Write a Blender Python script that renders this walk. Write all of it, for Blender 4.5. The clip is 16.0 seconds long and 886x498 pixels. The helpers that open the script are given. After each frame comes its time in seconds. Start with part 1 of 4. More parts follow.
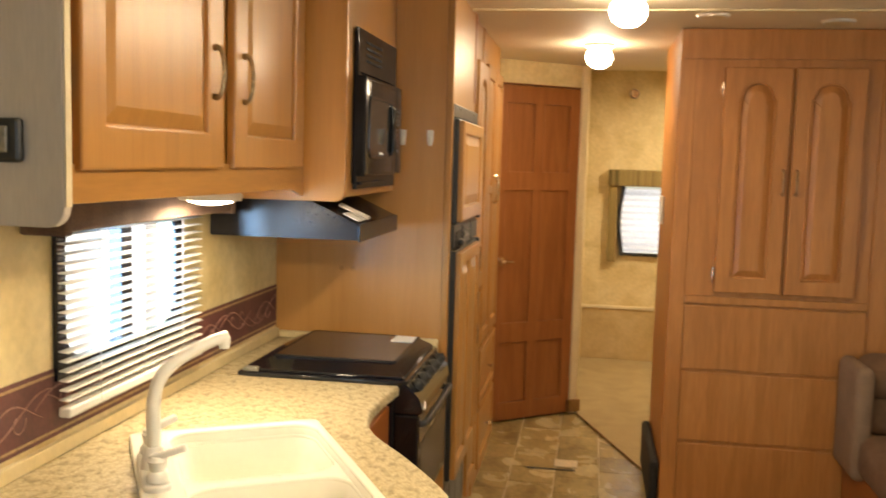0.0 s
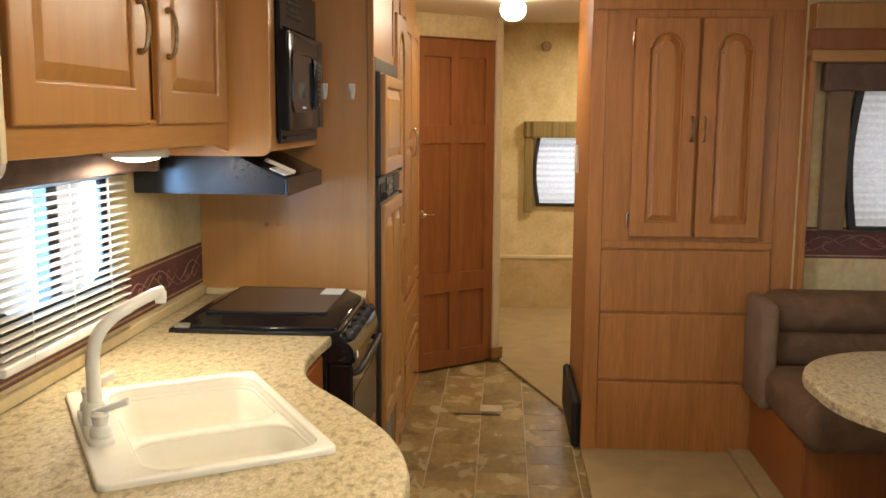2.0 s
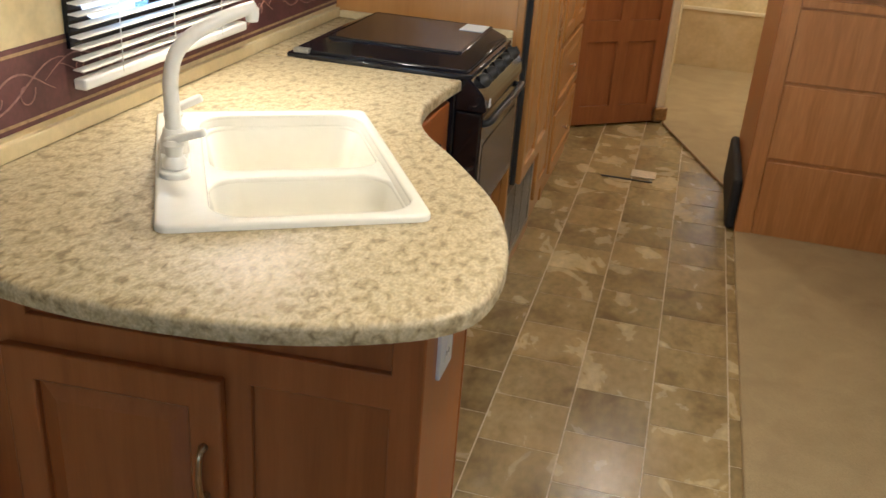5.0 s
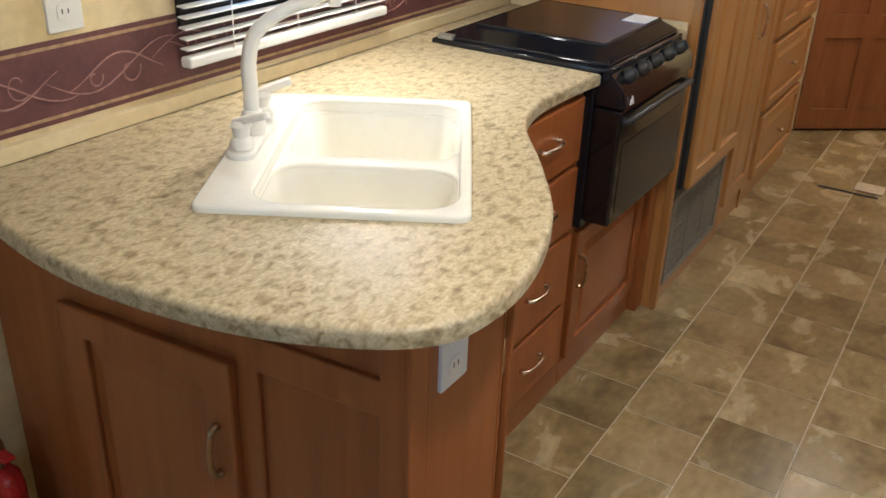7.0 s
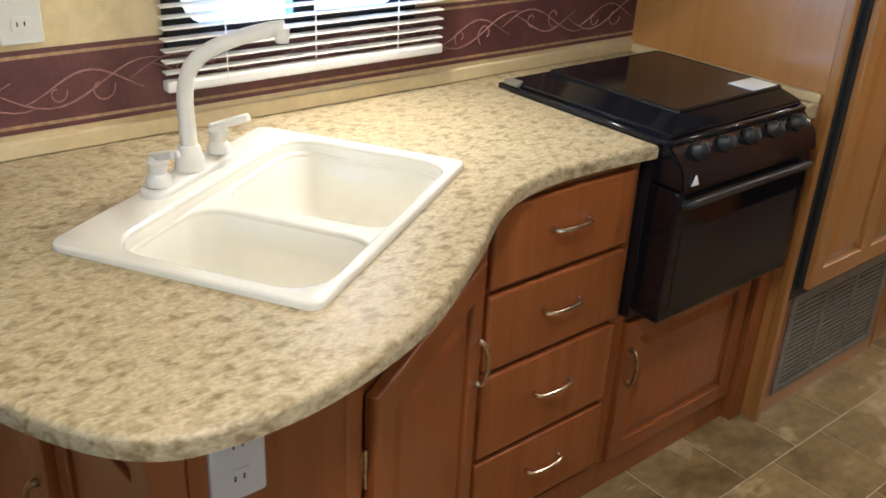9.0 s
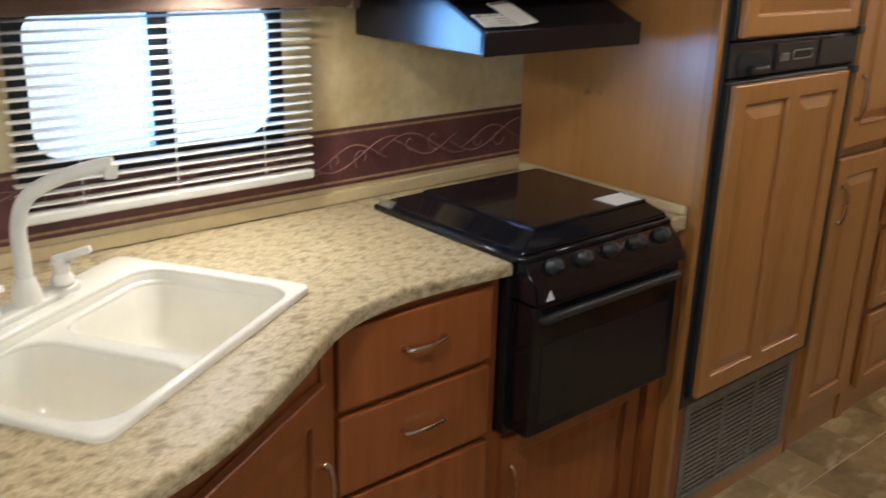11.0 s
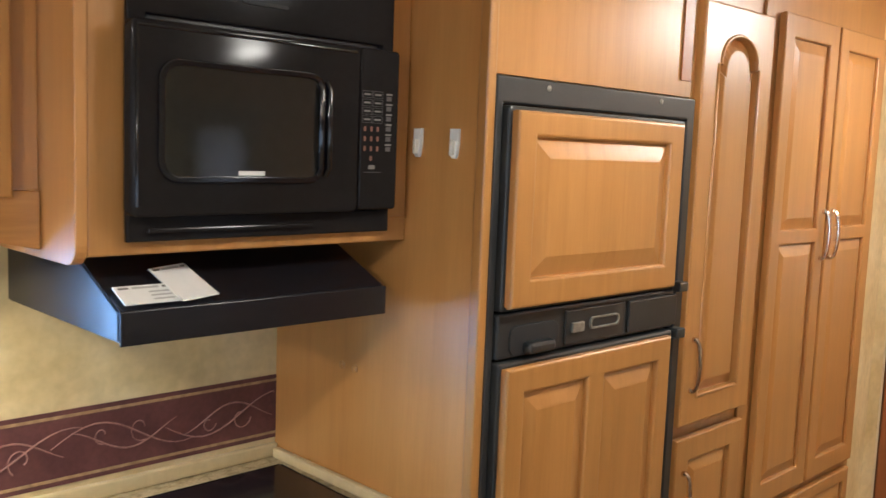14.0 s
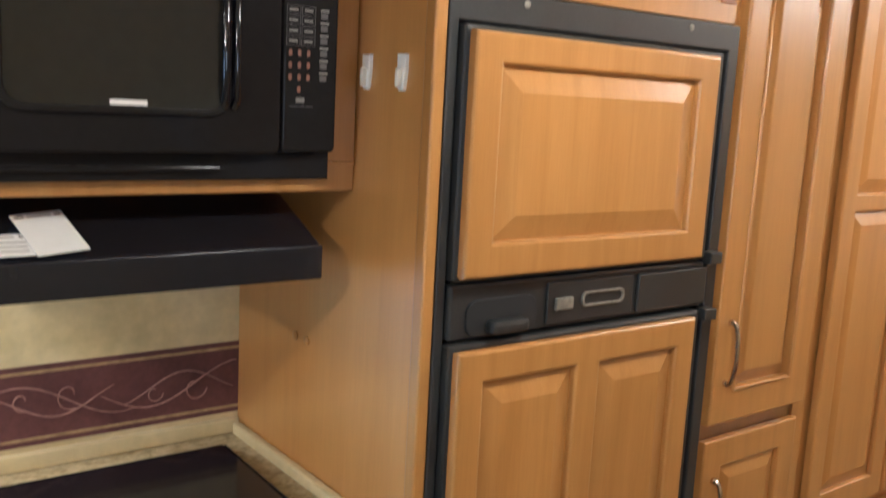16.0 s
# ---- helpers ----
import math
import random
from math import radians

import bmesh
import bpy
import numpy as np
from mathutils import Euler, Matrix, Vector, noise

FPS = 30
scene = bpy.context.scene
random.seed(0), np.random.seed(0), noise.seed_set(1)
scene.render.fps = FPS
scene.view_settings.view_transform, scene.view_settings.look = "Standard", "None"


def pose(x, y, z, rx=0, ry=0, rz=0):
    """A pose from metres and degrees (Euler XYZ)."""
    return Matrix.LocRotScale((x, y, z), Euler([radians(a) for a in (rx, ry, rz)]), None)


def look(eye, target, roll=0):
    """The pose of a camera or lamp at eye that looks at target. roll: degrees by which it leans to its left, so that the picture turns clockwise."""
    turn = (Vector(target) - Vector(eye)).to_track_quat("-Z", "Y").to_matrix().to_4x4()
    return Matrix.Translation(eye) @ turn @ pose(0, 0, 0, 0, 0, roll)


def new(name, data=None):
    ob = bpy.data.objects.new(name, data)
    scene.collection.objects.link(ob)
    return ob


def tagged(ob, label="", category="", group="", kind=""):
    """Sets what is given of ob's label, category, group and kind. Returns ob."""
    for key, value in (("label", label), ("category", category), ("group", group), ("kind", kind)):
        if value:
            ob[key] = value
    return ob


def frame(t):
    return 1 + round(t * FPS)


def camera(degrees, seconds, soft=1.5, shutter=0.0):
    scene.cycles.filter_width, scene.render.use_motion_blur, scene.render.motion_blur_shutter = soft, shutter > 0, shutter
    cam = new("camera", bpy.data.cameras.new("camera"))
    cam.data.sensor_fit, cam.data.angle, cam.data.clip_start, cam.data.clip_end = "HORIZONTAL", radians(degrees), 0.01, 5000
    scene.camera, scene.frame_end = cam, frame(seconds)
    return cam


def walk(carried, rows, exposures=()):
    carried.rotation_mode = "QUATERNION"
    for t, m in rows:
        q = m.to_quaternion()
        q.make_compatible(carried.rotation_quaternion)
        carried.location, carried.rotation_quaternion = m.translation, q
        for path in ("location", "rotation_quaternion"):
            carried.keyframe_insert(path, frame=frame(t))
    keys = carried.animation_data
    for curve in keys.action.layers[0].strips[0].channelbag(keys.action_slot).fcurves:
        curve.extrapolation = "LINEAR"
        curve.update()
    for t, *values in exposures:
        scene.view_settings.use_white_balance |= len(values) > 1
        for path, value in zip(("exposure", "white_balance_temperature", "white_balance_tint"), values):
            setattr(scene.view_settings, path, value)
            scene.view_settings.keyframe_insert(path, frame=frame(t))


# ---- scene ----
cam = camera(51.7, 16.0, 1.5, 0.5)
PATH = [
    (0, (-0.039, 0.221, 1.567), (-0.354, 2.187, 1.373), 1.6),
    (0.5, (-0.064, 0.174, 1.56), (-0.226, 2.151, 1.31), 1.2),
    (1, (-0.074, 0.148, 1.556), (-0.187, 2.127, 1.288), 0.8),
    (1.5, (-0.07, 0.15, 1.558), (-0.185, 2.128, 1.285), 0.8),
    (2, (-0.066, 0.159, 1.553), (-0.195, 2.134, 1.269), 0.4),
    (2.5, (-0.06, 0.18, 1.519), (-0.251, 2.124, 1.09), 1.5),
    (3, (-0.031, 0.221, 1.474), (-0.305, 2.07, 0.764), 2.8),
    (3.2, (-0.026, 0.248, 1.463), (-0.339, 2.057, 0.669), 2.9),
    (5.3, (-0.025, 0.532, 1.504), (-0.511, 2.275, 0.651), 4.9),
    (5.5, (0.01, 0.568, 1.504), (-0.552, 2.276, 0.629), 4.6),
    (6, (0.129, 0.65, 1.515), (-0.637, 2.279, 0.644), 3.4),
    (6.5, (0.217, 0.684, 1.513), (-0.656, 2.257, 0.64), 2.7),
    (7, (0.258, 0.704, 1.506), (-0.677, 2.233, 0.618), 2.1),
    (7.5, (0.286, 0.787, 1.5), (-0.755, 2.223, 0.576), 2.2),
    (8, (0.333, 1.015, 1.509), (-0.887, 2.299, 0.579), 2.4),
    (8.2, (0.356, 1.086, 1.506), (-0.893, 2.347, 0.583), 3.0),
    (10.3, (0.71, 1.391, 1.555), (-0.79, 2.471, 0.79), 1.3),
    (11, (0.699, 1.459, 1.561), (-0.731, 2.696, 0.911), 1.5),
    (11.3, (0.688, 1.485, 1.564), (-0.694, 2.797, 0.958), 1.3),
    (11.5, (0.654, 1.519, 1.568), (-0.688, 2.892, 1.007), 1.2),
    (12, (0.571, 1.604, 1.59), (-0.716, 3.073, 1.159), -0.1),
    (12.5, (0.507, 1.679, 1.586), (-0.754, 3.204, 1.294), -0.9),
    (13, (0.506, 1.858, 1.628), (-0.776, 3.374, 1.388), 0.6),
    (13.5, (0.572, 2.037, 1.628), (-0.805, 3.472, 1.417), 2.2),
    (14, (0.569, 2.168, 1.63), (-0.849, 3.563, 1.413), 2.2),
    (14.5, (0.508, 2.276, 1.643), (-0.923, 3.66, 1.448), 2.4),
    (15, (0.465, 2.371, 1.651), (-0.971, 3.75, 1.459), 2.3),
    (15.5, (0.491, 2.482, 1.663), (-1.009, 3.781, 1.413), 2.5),
    (16, (0.519, 2.577, 1.605), (-1.054, 3.769, 1.283), 3.0),
]
EXPOSURES = [(0, 1.62, 7200, 10), (0.6, 1.44, 7000, 10), (2.0, 1.36, 6300, 10), (3.0, 1.44, 6150, 10), (5.5, 1.46, 5350, 10), (8.0, 1.36, 5150, 10), (10.5, 1.08, 5200, 10), (11.5, 0.88, 5300, 10), (12.0, 0.9, 5450, 10), (12.5, 1.18, 5400, 10), (13.5, 1.74, 5300, 10), (14.5, 1.82, 5250, 10), (16.0, 1.9, 5100, 10)]
walk(cam, [(t, look(eye, target, roll)) for t, eye, target, roll in PATH], EXPOSURES)

# ---- world, sun, lamps ----
CEIL = 2.16
world = bpy.data.worlds.new("sky")
scene.world = world
world.use_nodes = True
wn = world.node_tree
sky = wn.nodes.new("ShaderNodeTexSky")
sky.sky_type = "NISHITA"
sky.sun_disc = False
sky.sun_elevation = radians(63)
sky.sun_rotation = radians(104)
wn.links.new(sky.outputs[0], wn.nodes["Background"].inputs[0])
wn.nodes["Background"].inputs[1].default_value = 0.10
sun = new("sun", bpy.data.lights.new("sun", "SUN"))
sun.data.energy, sun.data.angle, sun.data.color = 3.4, radians(0.5), (1.0, 0.95, 0.88)
sun.matrix_world = look((4, -1, 8), (0, 0, 0))


def lamp(name, x, y, z, watts, size, color, target=None, shape="DISK", size_y=None):
    data = bpy.data.lights.new(name, "AREA")
    data.shape, data.size, data.energy, data.color = shape, size, watts, color
    if size_y:
        data.size_y = size_y
    ob = new(name, data)
    ob.matrix_world = look((x, y, z), target or (x, y + 0.0001, z - 1))
    return ob


WARM = (1.0, 0.84, 0.62)
# the third light is unseen, added to brighten the bulkhead and counter
CEILING_LIGHTS = [(0.06, 3.5), (-0.03, 4.9), (0.15, 1.6)]
for (lx, ly), watts in zip(CEILING_LIGHTS, (1.9, 1.9, 5.6)):
    lamp("ceiling_lamp", lx, ly, CEIL - 0.13, watts, 0.13, WARM)
lamp("puck_lamp", -0.95, 2.32, 1.44, 2.1, 0.07, WARM)
lamp("bedroom_lamp", 1.0, 6.8, 2.2, 10.0, 0.15, WARM)
# daylight: an unseen rear opening, added dinette fill, kitchen window, behind the two shades
lamp("rear_daylight", 0.0, -1.55, 1.6, 3.6, 0.5, (0.52, 0.75, 1.0), (-0.6, 3.0, 1.3), "RECTANGLE", 0.6)
# added fill lamp; the window on the dinette side is invented
lamp("dinette_fill", 1.95, 2.0, 1.45, 2.2, 0.75, (0.85, 0.93, 1.0), (-0.6, 2.5, 1.25), "RECTANGLE", 0.55)
lamp("kitchen_daylight", -2.1, 1.3, 1.35, 85.0, 1.2, (0.30, 0.58, 1.0), (-0.95, 2.7, 1.3), "RECTANGLE", 1.0)
lamp("shade_daylight", 1.70, 4.45, 1.39, 0.7, 0.5, (0.92, 0.96, 1.0), (1.70, 4.0, 1.39), "RECTANGLE", 0.6)
lamp("shade_daylight", 0.47, 7.72, 1.15, 0.7, 0.55, (0.92, 0.96, 1.0), (0.47, 7.0, 1.15), "RECTANGLE", 0.5)


# ---- materials ----
def mat(name, base, rough=0.5, metal=0.0, spec=0.5):
    m = bpy.data.materials.new(name)
    m.use_nodes = True
    b = m.node_tree.nodes["Principled BSDF"]
    b.inputs["Base Color"].default_value = (*base, 1)
    b.inputs["Roughness"].default_value = rough
    b.inputs["Metallic"].default_value = metal
    b.inputs["Specular IOR Level"].default_value = spec
    return m


def varied(name, cols, stretch=(1, 1, 1), scale=8.0, rough=0.5, bump=0.0, fine=60.0, metal=0.0, mix=0.25, tint=0.0, detail=6.0, lo=0.3, hi=0.7, coat=0.0):
    """Two-scale noise over object space: a colour ramp by stretched noise, fine speckle, and bump."""
    m = mat(name, cols[0], rough, metal)
    t = m.node_tree
    N, L = t.nodes, t.links
    b = N["Principled BSDF"]
    b.inputs["Coat Weight"].default_value = coat
    b.inputs["Coat Roughness"].default_value = 0.27
    geo = N.new("ShaderNodeNewGeometry")
    mp = N.new("ShaderNodeMapping")
    mp.inputs["Scale"].default_value = stretch
    L.new(geo.outputs["Position"], mp.inputs[0])
    src = mp.outputs[0]
    info = N.new("ShaderNodeObjectInfo")
    if tint:
        mul = N.new("ShaderNodeMath")
        mul.operation = "MULTIPLY"
        mul.inputs[1].default_value = 37.0
        L.new(info.outputs["Random"], mul.inputs[0])
        add = N.new("ShaderNodeVectorMath")
        add.operation = "ADD"
        L.new(src, add.inputs[0])
        L.new(mul.outputs[0], add.inputs[1])
        src = add.outputs[0]
    a = N.new("ShaderNodeTexNoise")
    a.inputs["Scale"].default_value, a.inputs["Detail"].default_value, a.inputs["Distortion"].default_value = scale, detail, 0.6
    L.new(src, a.inputs["Vector"])
    r = N.new("ShaderNodeValToRGB")
    el = r.color_ramp.elements
    while len(el) < len(cols):
        el.new(0.5)
    for i, c in enumerate(cols):
        el[i].position = lo + (hi - lo) * i / max(1, len(cols) - 1)
        el[i].color = (*c, 1)
    L.new(a.outputs["Fac"], r.inputs[0])
    f = N.new("ShaderNodeTexNoise")
    f.inputs["Scale"].default_value, f.inputs["Detail"].default_value = fine, 3.0
    L.new(mp.outputs[0], f.inputs["Vector"])
    mr = N.new("ShaderNodeMapRange")
    mr.inputs["From Min"].default_value, mr.inputs["From Max"].default_value = 0.3, 0.7
    mr.inputs["To Min"].default_value, mr.inputs["To Max"].default_value = 1 - mix, 1 + mix
    L.new(f.outputs["Fac"], mr.inputs["Value"])
    vm = N.new("ShaderNodeVectorMath")
    vm.operation = "SCALE"
    L.new(r.outputs[0], vm.inputs[0])
    if tint:
        tr = N.new("ShaderNodeMapRange")
        tr.inputs["To Min"].default_value, tr.inputs["To Max"].default_value = 1 - tint, 1 + tint
        L.new(info.outputs["Random"], tr.inputs["Value"])
        mm = N.new("ShaderNodeMath")
        mm.operation = "MULTIPLY"
        L.new(mr.outputs[0], mm.inputs[0])
        L.new(tr.outputs[0], mm.inputs[1])
        L.new(mm.outputs[0], vm.inputs["Scale"])
    else:
        L.new(mr.outputs[0], vm.inputs["Scale"])
    L.new(vm.outputs[0], b.inputs["Base Color"])
    rr = N.new("ShaderNodeMapRange")
    rr.inputs["To Min"].default_value, rr.inputs["To Max"].default_value = max(0.02, rough - 0.08), min(1, rough + 0.08)
    L.new(a.outputs["Fac"], rr.inputs["Value"])
    L.new(rr.outputs[0], b.inputs["Roughness"])
    if bump:
        bp = N.new("ShaderNodeBump")
        bp.inputs["Strength"].default_value, bp.inputs["Distance"].default_value = bump, 0.002
        L.new(f.outputs["Fac"], bp.inputs["Height"])
        L.new(bp.outputs[0], b.inputs["Normal"])
    return m


OAK = [(0.365, 0.168, 0.039), (0.405, 0.192, 0.047), (0.435, 0.212, 0.055)]
# same oak, with the lower cabinets' shade put into a redder, darker colour
OAK_SHADED = [(0.245, 0.072, 0.015), (0.29, 0.09, 0.020), (0.33, 0.108, 0.027)]
wood = varied("oak_wood", OAK, (13, 13, 0.7), 2.4, 0.36, 0.03, 26.0, mix=0.035, tint=0.04, coat=0.5)
wood_flat = varied("oak_veneer", [(0.44, 0.202, 0.05), (0.485, 0.232, 0.06), (0.52, 0.256, 0.07)], (7, 7, 0.5), 2.2, 0.36, 0.03, 24.0, mix=0.035, coat=0.7)
wood_h = varied("oak_rail", OAK, (0.8, 0.8, 9), 3.0, 0.34, 0.07, 18.0, mix=0.07, coat=0.25)
wood_low = varied("shaded_oak_wood", OAK_SHADED, (12, 12, 0.8), 2.6, 0.36, 0.04, 24.0, mix=0.04, tint=0.06, coat=0.1)
wood_ward = varied("wardrobe_wood", [(0.37, 0.15, 0.037), (0.43, 0.18, 0.047), (0.47, 0.205, 0.057)], (10, 10, 0.7), 3.0, 0.42, 0.12, 18.0, mix=0.10, tint=0.04)
wood_door = varied("passage_door_wood", [(0.235, 0.082, 0.023), (0.275, 0.10, 0.029), (0.32, 0.122, 0.037)], (8, 8, 0.7), 3.0, 0.45, 0.08, 20.0, mix=0.08)
paper = varied("cream_wallpaper", [(0.56, 0.43, 0.20), (0.66, 0.53, 0.28), (0.73, 0.61, 0.36)], (1, 1, 1), 5.0, 0.6, 0.1, 40.0, mix=0.08)
paper_low = varied("tan_wainscot", [(0.46, 0.33, 0.15), (0.52, 0.38, 0.18), (0.57, 0.43, 0.22)], (1, 1, 1), 6.0, 0.6, 0.1, 40.0, mix=0.06)
ceiling_mat = varied("ceiling_panel", [(0.70, 0.62, 0.48), (0.74, 0.66, 0.52)], (1, 1, 1), 4.0, 0.6, 0.05, 90.0, mix=0.03)
border_mat = varied("plum_border", [(0.085, 0.030, 0.028), (0.12, 0.042, 0.038), (0.15, 0.055, 0.048)], (1, 1, 1), 9.0, 0.55, 0.05, 90.0, mix=0.12)
vine_mat = varied("vine_print", [(0.28, 0.14, 0.11), (0.37, 0.20, 0.155)], (1, 1, 1), 12.0, 0.6)
gold_mat = varied("gold_print", [(0.33, 0.21, 0.10), (0.42, 0.28, 0.14)], (1, 1, 1), 90.0, 0.5)
granite = varied("granite_laminate", [(0.26, 0.195, 0.098), (0.40, 0.32, 0.175), (0.48, 0.395, 0.235), (0.53, 0.45, 0.28), (0.43, 0.35, 0.205)], (1, 0.6, 1), 64.0, 0.47, 0.02, 210.0, mix=0.20, detail=5.0, lo=0.33, hi=0.72)
splash = varied("cream_backsplash", [(0.62, 0.50, 0.27), (0.68, 0.56, 0.32)], (1, 1, 1), 9.0, 0.45, 0.03, 60.0, mix=0.05)
porcelain = varied("white_acrylic", [(0.80, 0.77, 0.66), (0.84, 0.81, 0.70)], (1, 1, 1), 5.0, 0.16, 0.0, 50.0, mix=0.01)
plastic_white = varied("white_plastic", [(0.72, 0.70, 0.62), (0.78, 0.76, 0.69)], (1, 1, 1), 5.0, 0.35, 0.0, 50.0, mix=0.02)
slat_mat = varied("blind_vinyl", [(0.74, 0.72, 0.66), (0.80, 0.78, 0.72)], (1, 1, 1), 6.0, 0.45, 0.0, 50.0, mix=0.02)
black_gloss = varied("black_enamel", [(0.006, 0.006, 0.008), (0.010, 0.010, 0.013)], (1, 1, 1), 2.0, 0.09, 0.0, 80.0, mix=0.05)
black_satin = varied("black_paint", [(0.009, 0.009, 0.012), (0.013, 0.013, 0.017)], (1, 1, 1), 2.0, 0.24, 0.0, 160.0, mix=0.05)
black_plastic = varied("black_plastic", [(0.016, 0.017, 0.017), (0.028, 0.029, 0.028)], (1, 1, 1), 9.0, 0.42, 0.05, 200.0, mix=0.1)
glass_dark = varied("dark_oven_glass", [(0.020, 0.019, 0.016), (0.024, 0.022, 0.019)], (1, 1, 1), 3.0, 0.06, 0.0, 50.0, mix=0.05)
mw_black = varied("microwave_black", [(0.013, 0.012, 0.012), (0.018, 0.016, 0.016)], (1, 1, 1), 2.0, 0.13, 0.0, 80.0, mix=0.05)
mw_black.node_tree.nodes["Principled BSDF"].inputs["Specular IOR Level"].default_value = 0.08
grey_metal = varied("grey_vent_metal", [(0.20, 0.19, 0.16), (0.26, 0.25, 0.21)], (1, 1, 1), 9.0, 0.42, 0.0, 90.0, metal=0.4)
chrome = varied("satin_nickel", [(0.62, 0.50, 0.38), (0.72, 0.60, 0.47)], (1, 1, 1), 20.0, 0.25, 0.0, 90.0, metal=1.0)
brass = varied("antique_brass", [(0.30, 0.19, 0.09), (0.40, 0.26, 0.13)], (1, 1, 1), 20.0, 0.35, 0.0, 90.0, metal=0.9)
tile_mat = varied("stone_vinyl", [(0.19, 0.13, 0.050), (0.27, 0.193, 0.080), (0.32, 0.235, 0.10), (0.46, 0.36, 0.185)], (1.5, 0.9, 1), 4.8, 0.26, 0.06, 26.0, mix=0.18, tint=0.19, lo=0.32, hi=0.70)
grout = varied("tile_joint", [(0.52, 0.42, 0.26), (0.60, 0.49, 0.32)], (1, 1, 1), 14.0, 0.5, 0.05, 90.0)
carpet_mat = varied("beige_carpet", [(0.33, 0.24, 0.115), (0.40, 0.30, 0.148)], (1, 1, 1), 7.0, 0.95, 0.9, 320.0, mix=0.22)
fabric = varied("brown_upholstery", [(0.11, 0.058, 0.027), (0.15, 0.083, 0.042), (0.185, 0.108, 0.056)], (1, 1, 1), 11.0, 0.9, 0.5, 260.0, mix=0.18)
fabric_trim = varied("tan_upholstery", [(0.20, 0.125, 0.07), (0.25, 0.16, 0.092)], (1, 1, 1), 11.0, 0.9, 0.5, 260.0, mix=0.12)
valance_mat = varied("valance_fabric", [(0.10, 0.058, 0.04), (0.16, 0.10, 0.068)], (1, 1, 1), 12.0, 0.85, 0.4, 200.0, mix=0.15)
stripe_fabric = varied("striped_valance", [(0.10, 0.075, 0.02), (0.30, 0.22, 0.08), (0.12, 0.07, 0.025)], (14, 14, 0.2), 2.2, 0.85, 0.3, 150.0, mix=0.1)
pale_panel = varied("pale_end_panel", [(0.52, 0.46, 0.40), (0.58, 0.52, 0.46)], (4, 4, 0.6), 3.0, 0.4, 0.04, 40.0, mix=0.05)
pale_trim = varied("cream_trim", [(0.66, 0.56, 0.36), (0.72, 0.62, 0.42)], (1, 1, 1), 6.0, 0.5, 0.02, 60.0, mix=0.04)
red_paint = varied("red_enamel", [(0.42, 0.012, 0.010), (0.50, 0.02, 0.015)], (1, 1, 1), 6.0, 0.25, 0.0, 60.0, mix=0.04)
label_white = varied("white_card", [(0.76, 0.75, 0.72), (0.80, 0.79, 0.76)], (1, 1, 1), 8.0, 0.6, mix=0.02)
print_grey = mat("grey_print", (0.16, 0.15, 0.135), 0.5)
label_grey = mat("faint_print", (0.45, 0.44, 0.41), 0.6)
print_dim = mat("dim_print", (0.07, 0.062, 0.06), 0.5)
print_red = mat("rust_print", (0.17, 0.07, 0.04), 0.5)
gasket = mat("rubber_seal", (0.012, 0.012, 0.012), 0.7)
trailer_white = varied("trailer_siding", [(0.76, 0.78, 0.80), (0.82, 0.83, 0.84)], (1, 1, 1), 2.0, 0.4)
trailer_grey = varied("trailer_stripe", [(0.20, 0.23, 0.28), (0.26, 0.29, 0.34)], (1, 1, 1), 2.0, 0.4)
gravel = varied("gravel_lot", [(0.22, 0.20, 0.17), (0.34, 0.31, 0.27)], (1, 1, 1), 6.0, 0.9, 0.5, 40.0, mix=0.2)
shade_mat = varied("pleated_shade", [(0.74, 0.75, 0.76), (0.80, 0.80, 0.80)], (1, 1, 1), 6.0, 0.7)


def translucent(m, amount):
    """Lets some light through a thin cloth."""
    t = m.node_tree
    tr = t.nodes.new("ShaderNodeBsdfTranslucent")
    tr.inputs[0].default_value = (0.85, 0.86, 0.88, 1)
    mx = t.nodes.new("ShaderNodeMixShader")
    mx.inputs[0].default_value = amount
    t.links.new(t.nodes["Principled BSDF"].outputs[0], mx.inputs[1])
    t.links.new(tr.outputs[0], mx.inputs[2])
    t.links.new(mx.outputs[0], t.nodes["Material Output"].inputs[0])


translucent(shade_mat, 0.6)
translucent(slat_mat, 0.25)


def glow(name, color, strength):
    m = mat(name, color, 0.3)
    b = m.node_tree.nodes["Principled BSDF"]
    b.inputs["Emission Color"].default_value = (*color, 1)
    b.inputs["Emission Strength"].default_value = strength
    return m


globe_glow = glow("lit_globe", (1.0, 0.84, 0.62), 20.0)
puck_glow = glow("lit_lens", (1.0, 0.90, 0.74), 8.0)
glass = mat("window_glass", (0.95, 0.97, 0.97), 0.02)
gt = glass.node_tree
gb = gt.nodes.new("ShaderNodeBsdfTransparent")
gm = gt.nodes.new("ShaderNodeMixShader")
gg = gt.nodes.new("ShaderNodeBsdfGlossy")
gg.inputs["Roughness"].default_value = 0.02
gm.inputs[0].default_value = 0.06
gt.links.new(gb.outputs[0], gm.inputs[1])
gt.links.new(gg.outputs[0], gm.inputs[2])
gt.links.new(gm.outputs[0], gt.nodes["Material Output"].inputs[0])

# ---- building helpers ----
ORIGIN = {}


def thing(name, label, category, at=(0, 0, 0), group="", kind=""):
    ob = new(name)
    ob.empty_display_size = 0.1
    ob.location = at
    ORIGIN[ob.name] = Vector(at)
    return tagged(ob, label, category, group, kind)


